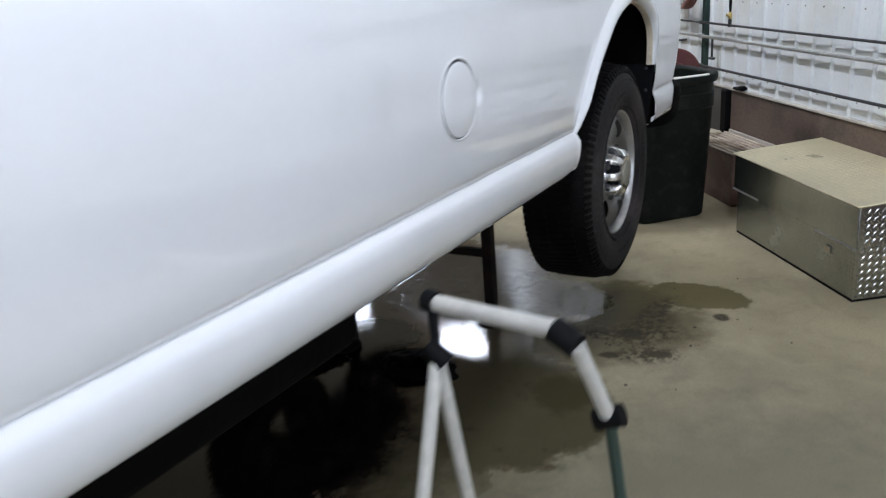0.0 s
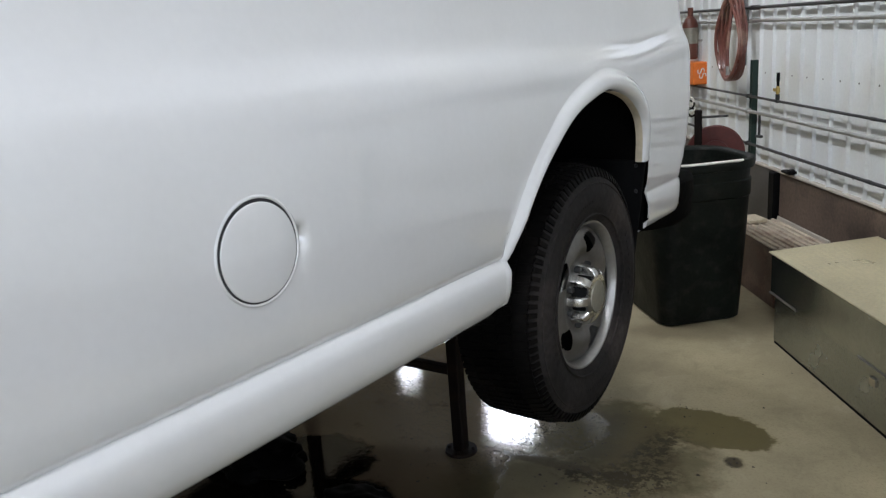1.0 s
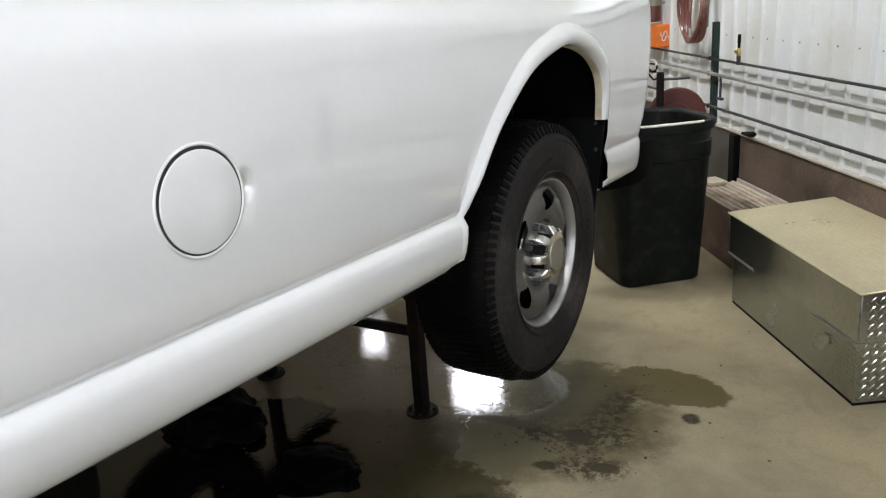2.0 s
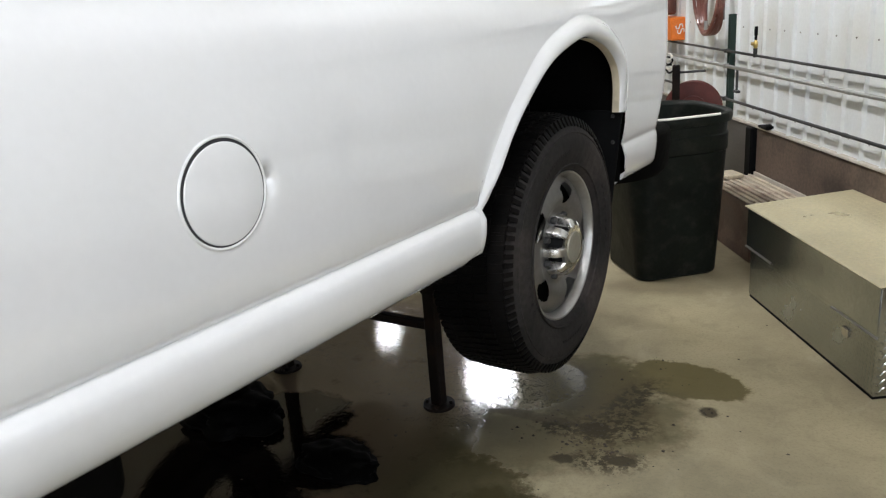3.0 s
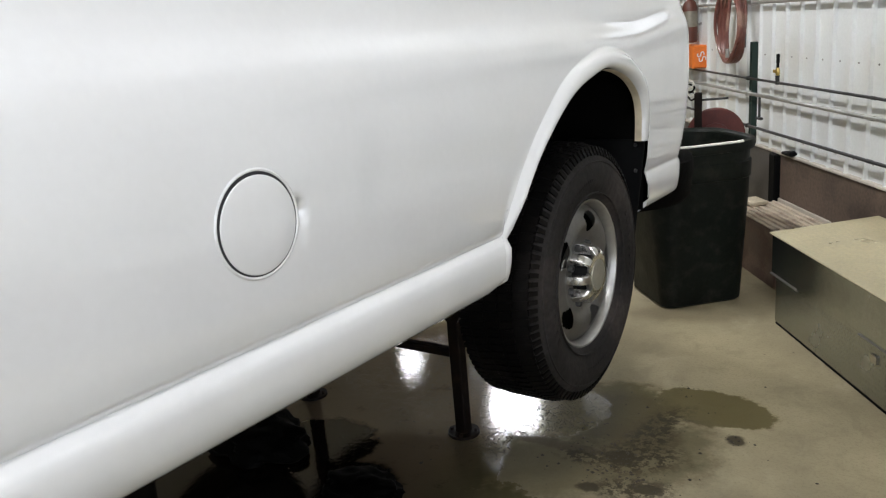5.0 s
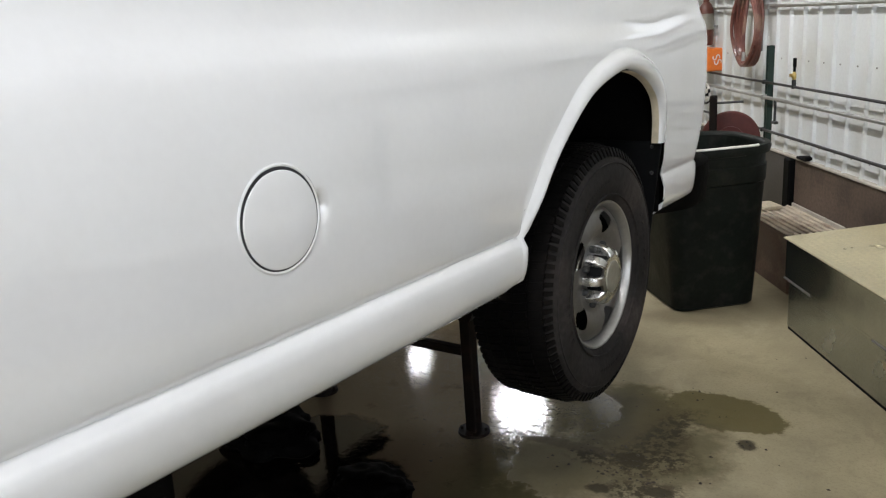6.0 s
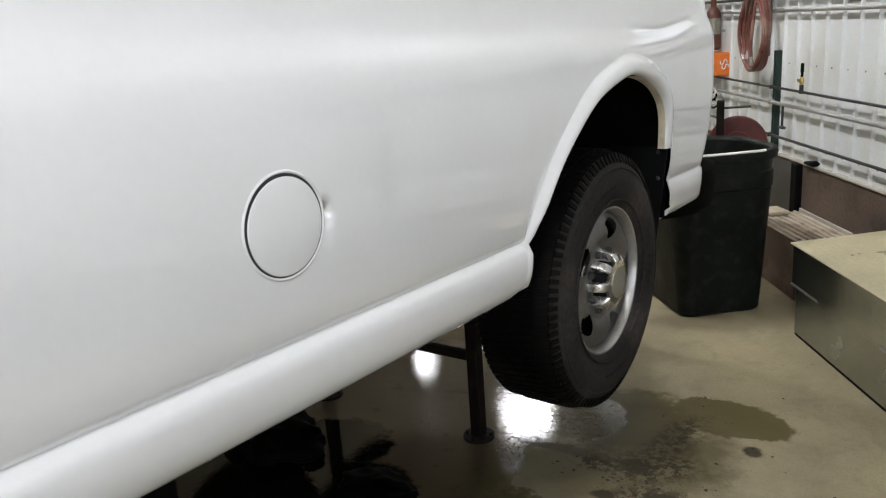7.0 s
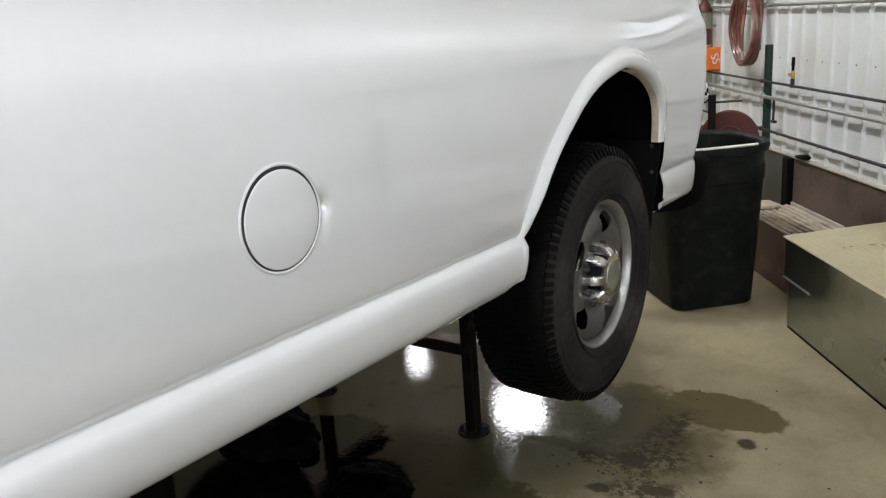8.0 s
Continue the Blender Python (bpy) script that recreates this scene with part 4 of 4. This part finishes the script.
def conduit():
    """Upright grey pipe that rises behind the hose."""
    t = thing("upright_pipe", room(-0.575, -0.068, 1.20), "dull grey upright pipe fixed to the ribbed wall", "pipe")
    bm = bmesh.new()
    tube(bm, [(0, 0, 0), (0, 0, CEIL - 1.21)], 0.014, 12)
    part("pipe", bm, PIPE_GREY, t)
    for z in (0.55, 1.9):
        part("pipe_clip", box(bmesh.new(), -0.024, 0.024, -0.018, 0.033, z - 0.012, z + 0.012, 0.002), PIPE_GREY, t)


def hose_coil():
    t = thing("hose_coil", room(-0.615, -0.10, 1.36), "red rubber hose hung in a coil on the wall", "hose")
    rnd = random.Random(5)
    for k in range(7):
        bm = bmesh.new()
        a, b = 0.145 + 0.012 * (k % 4) + rnd.uniform(-0.01, 0.01), 0.255 + rnd.uniform(-0.025, 0.015)
        dy = -0.012 - 0.017 * (k % 4)
        dz = -(0.265 - b) * 0.9
        pts = []
        for j in range(40):
            q = 2 * math.pi * j / 40
            pts.append((a * math.sin(q) * (1 - 0.14 * math.cos(q)), dy + 0.008 * math.sin(3 * q + k), b * math.cos(q) + dz + 0.02))
        tube(bm, pts, 0.0105, 8, closed=True)
        part("hose_loop", bm, HOSE, t)
    bm = bmesh.new()
    tube(bm, spline([(0.0, -0.03, 0.26), (0.012, -0.05, 0.1), (0.004, -0.06, -0.06), (0.01, -0.06, -0.17)], 6), 0.0105, 8)
    part("hose_tail", bm, HOSE, t)
    bm = bmesh.new()
    tube(bm, [(0.01, -0.06, -0.16), (0.01, -0.06, -0.215)], 0.012, 8)
    part("hose_fitting", bm, PIPE_STEEL, t, "dull steel end fitting")
    bm = bmesh.new()
    tube(bm, spline([(0, 0.10, 0.27), (0, -0.02, 0.265), (0, -0.09, 0.27), (0, -0.10, 0.31)], 5), 0.010, 8)
    part("hose_hook", bm, PIPE_DARK, t, "black wall hook")


def reflection_glow():
    """Unseen bluish glow above the pipes, added to reflect in the van's shoulder."""
    t = thing("reflection_glow", room(0.86, -0.060, 1.91), "unseen bluish white glow on the wall, added for the van's reflection", "wall light")
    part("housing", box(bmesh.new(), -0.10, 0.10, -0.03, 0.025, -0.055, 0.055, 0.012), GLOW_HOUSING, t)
    part("glow_face", box(bmesh.new(), -0.08, 0.08, -0.056, -0.029, -0.040, 0.040, 0.02, segs=3), COOL_GLOW, t, "bluish white face that glows for the reflection")


def air_valve():
    t = thing("air_valve", room(-0.054, -0.085, 1.031), "brass air valve with black cap on the pipe", "valve")
    bm = bmesh.new()
    tube(bm, [(0, 0, -0.02), (0, 0, 0.03)], 0.012, 10)
    part("tee", bm, PIPE_DARK, t)
    bm = bmesh.new()
    tube(bm, [(0, 0, 0.03), (0, 0, 0.042), (0, 0, 0.06), (0, 0, 0.075)], [0.008, 0.013, 0.013, 0.008], 8)
    part("valve_body", bm, BRASS, t)
    part("valve_lever", box(bmesh.new(), -0.026, 0.004, -0.018, -0.012, 0.045, 0.064, 0.003), BRASS, t)
    bm = bmesh.new()
    tube(bm, [(0, 0, 0.075), (0, 0, 0.10), (0, 0, 0.102), (0, 0, 0.15)], [0.008, 0.008, 0.0105, 0.0095], 10)
    part("coupler", bm, PLASTIC, t, "black quick coupler")


def drop_valve():
    t = thing("drain_valve", room(-0.285, -0.085, 0.796), "small dark drain cock under the pipes", "valve")
    bm = bmesh.new()
    tube(bm, [(0, 0, 0.13), (0, 0, 0.0)], 0.008, 8)
    part("pipe", bm, PIPE_DARK, t)
    part("cock", box(bmesh.new(), -0.03, 0.03, -0.012, 0.012, -0.012, 0.004, 0.003), PIPE_DARK, t)


def orange_sign():
    t = thing("orange_box", room(-1.455, -0.05, 1.115), "orange plate with white letters above the pipes", "sign")
    part("plate", box(bmesh.new(), -0.15, 0.15, -0.085, 0.04, -0.08, 0.08, 0.008), ORANGE, t)
    cu = bpy.data.curves.new("letters", "FONT")
    cu.body, cu.size, cu.extrude, cu.align_x, cu.align_y = "SS", 0.078, 0.001, "CENTER", "CENTER"
    tmp = bpy.data.objects.new("letters", cu)
    scene.collection.objects.link(tmp)
    me = bpy.data.meshes.new_from_object(tmp.evaluated_get(bpy.context.evaluated_depsgraph_get()))
    bpy.data.objects.remove(tmp)
    me.materials.clear()
    me.materials.append(WHITE)
    ob = new("lettering", me)
    ob.parent = t
    ob.matrix_basis = pose(0.152, -0.025, 0.0, 90, 0, 90) @ pose(0, 0, 0, 0, 0, -70)
    tagged(ob, "white letters")


def wall_canister():
    t = thing("wall_canister", room(-1.413, -0.12, 1.215), "brown cylindrical canister hung on the wall", "canister")
    bm = bmesh.new()
    tube(bm, [(0, 0, 0.0), (0, 0, 0.012), (0, 0, 0.24), (0, 0, 0.28), (0, 0, 0.30), (0, 0, 0.36)], [0.045, 0.055, 0.055, 0.04, 0.02, 0.02], 18)
    part("cylinder", bm, BROWN_CAN, t)
    bm = bmesh.new()
    tube(bm, [(0, 0, 0.11), (0, 0, 0.22)], 0.0565, 18, caps=False)
    part("band", bm, BRASSY, t, "dull gold label band")
    part("bracket", box(bmesh.new(), -0.012, 0.012, 0.05, 0.12, 0.12, 0.135, 0.002), PIPE_STEEL, t)


def hose_reel():
    """Maroon disc on a dark post behind the bin."""
    t = thing("hose_reel", pose(-0.421, 2.829, 0, 0, 0, -74.4), "maroon steel reel disc on a dark post", "reel")
    bm = bmesh.new()
    lathe(bm, [(0.0, 0.02), (0.0, 0.162), (-0.006, 0.17), (-0.016, 0.17), (-0.02, 0.162), (-0.02, 0.02)], 48, centre=(0.0, -0.02, 0.715))
    part("reel_disc", bm, MAROON, t)
    bm = bmesh.new()
    lathe(bm, [(0.015, 0.08), (-0.12, 0.08)], 24, centre=(0.0, -0.02, 0.715), cap0=True, cap1=True)
    part("reel_drum", bm, MAROON, t)
    part("reel_post", box(bmesh.new(), 0.028, 0.072, -0.141, -0.097, 0.012, 0.985, 0.005), STAND, t, "dark square post")
    part("reel_base", box(bmesh.new(), -0.10, 0.12, -0.18, 0.10, 0, 0.012, 0.003), STAND, t)
    part("reel_arm", box(bmesh.new(), -0.01, 0.05, -0.125, 0.01, 0.68, 0.72, 0.004), STAND, t)
    bm = bmesh.new()
    tube(bm, [(0.05, -0.12, 0.94), (0.05, 0.05, 0.945)], 0.007, 8)
    part("crank", bm, PIPE_DARK, t)


def cable_hank():
    """Loops of pale cable hung beside the reel."""
    t = thing("cable_hank", room(-1.42, -0.06, 0.80), "pale cable loops hung on the pipe", "cable")
    for k in range(4):
        bm = bmesh.new()
        pts = [(0.10 * math.cos(2 * math.pi * j / 24), -0.05 - 0.006 * k + 0.01 * math.sin(4 * math.pi * j / 24), 0.03 + 0.028 * k + 0.03 * math.sin(2 * math.pi * j / 24)) for j in range(24)]
        tube(bm, pts, 0.007, 6, closed=True)
        part("cable_loop", bm, BIN_EDGE if k % 2 else PLASTIC, t)


def ledge_clamp():
    t = thing("spring_clamp", room(0.06, -0.062, 0.620), "small black clamp lying on the board edge", "clamp")
    bm = bmesh.new()
    box(bm, -0.05, 0.06, -0.02, 0.02, 0.0, 0.016, 0.005)
    box(bm, 0.03, 0.075, -0.024, 0.024, 0.004, 0.03, 0.006)
    part("clamp_body", bm, PLASTIC, t)


rubbish_bin()
tool_chest()
ribbed_step()
loose_board()
DARK_PIPE, STEEL_PIPE = "thin black iron pipe along the wall", "galvanised steel pipe along the wall"
for pz, pr, pv, pm, pl in ((1.021, 0.0075, -0.085, PIPE_DARK, DARK_PIPE), (0.929, 0.0105, -0.085, PIPE_STEEL, STEEL_PIPE), (0.729, 0.0085, -0.085, PIPE_DARK, DARK_PIPE),
                           (1.545, 0.010, -0.070, PIPE_DARK, DARK_PIPE), (1.468, 0.010, -0.070, PIPE_STEEL, STEEL_PIPE)):
    pipe_run(pz, pr, pv, pm, pl)
conduit()
strut(-0.455, 0.62, 1.236)
strut(2.55, 0.62, 1.236)
hose_coil()
reflection_glow()
air_valve()
drop_valve()
orange_sign()
wall_canister()
hose_reel()
cable_hank()
ledge_clamp()


# ---------------------------------------------------------------- folding trestle beside the sill
def bar(name, a, b, r, material, t, label=""):
    bm = bmesh.new()
    tube(bm, [a, b], r, 12)
    return part(name, bm, material, t, label)


def folding_trestle():
    t = thing("folding_trestle", pose(0.16, -1.70, 0), "folding trestle of dirty white tube with black joints", "trestle")
    a, b = Vector((0.0, 0.0, 0.985)), Vector((0.235, -0.077, 1.006))
    left, right, knee = Vector((0.008, -0.028, 0.905)), Vector((0.272, -0.088, 0.990)), Vector((0.302, -0.035, 0.850))
    bar("top_bar", a, b, 0.0145, TUBE, t)
    for p, q in ((a, Vector((-0.022, 0.007, 0))), (b, right - b)):
        bar("joint", p, p + q, 0.020, PLASTIC, t, "black plastic joint")
    bar("link", a + Vector((-0.012, 0.004, 0)), left, 0.009, PLASTIC, t)
    bar("joint", left + Vector((-0.016, 0, 0.014)), left + Vector((0.016, 0, -0.014)), 0.019, PLASTIC, t, "black plastic joint")
    bar("leg", left, (0.03, -0.42, 0.012), 0.0125, TUBE, t)
    bar("leg", left, (0.05, 0.10, 0.012), 0.0125, TUBE, t)
    bar("leg", right, knee, 0.0125, TUBE, t)
    bar("joint", knee + Vector((-0.022, 0, -0.008)), knee + Vector((0.02, 0.004, 0.008)), 0.018, PLASTIC, t, "black plastic joint")
    bar("leg", knee, (0.37, 0.06, 0.012), 0.0095, GREEN, t, "dark green lower leg")
    bar("foot_bar", (0.03, -0.41, 0.016), (0.05, 0.10, 0.016), 0.008, PLASTIC, t)


folding_trestle()


# ---------------------------------------------------------------- grit on the floor
def grit():
    rnd = random.Random(11)
    verts, faces = [], []
    spots = [(-0.10, 0.30, 0.10, 0.13, 150), (0.02, 0.18, 0.12, 0.05, 60), (0.06, 0.15, 0.05, 0.03, 30), (0.27, 0.56, 0.03, 0.03, 14), (0.0, 0.9, 0.03, 0.012, 10),
             (-0.1, 0.72, 0.12, 0.1, 24), (-0.9, 0.0, 0.4, 0.25, 60), (0.35, 0.4, 0.5, 0.5, 20)]
    for cx, cy, sx, sy, n in spots:
        for _ in range(n):
            x, y = rnd.gauss(cx, sx), rnd.gauss(cy, sy)
            r = 0.002 + 0.006 * rnd.random() ** 3
            b = len(verts)
            k = 6
            tilt = rnd.random() * 6
            for i in range(k):
                a = 2 * math.pi * i / k + tilt
                q = r * rnd.uniform(0.7, 1.3)
                verts.append((x + q * math.cos(a), y + 0.8 * q * math.sin(a), 0.0))
            verts.append((x, y, r * rnd.uniform(0.4, 0.9)))
            faces += [(b + i, b + (i + 1) % k, b + k) for i in range(k)]
    me = bpy.data.meshes.new("grit")
    me.from_pydata(verts, [], faces)
    finish(me, GRIT)
    tagged(new("grit", me), "dark damp grit scattered on the concrete", "grit", "", "stuff")


grit()
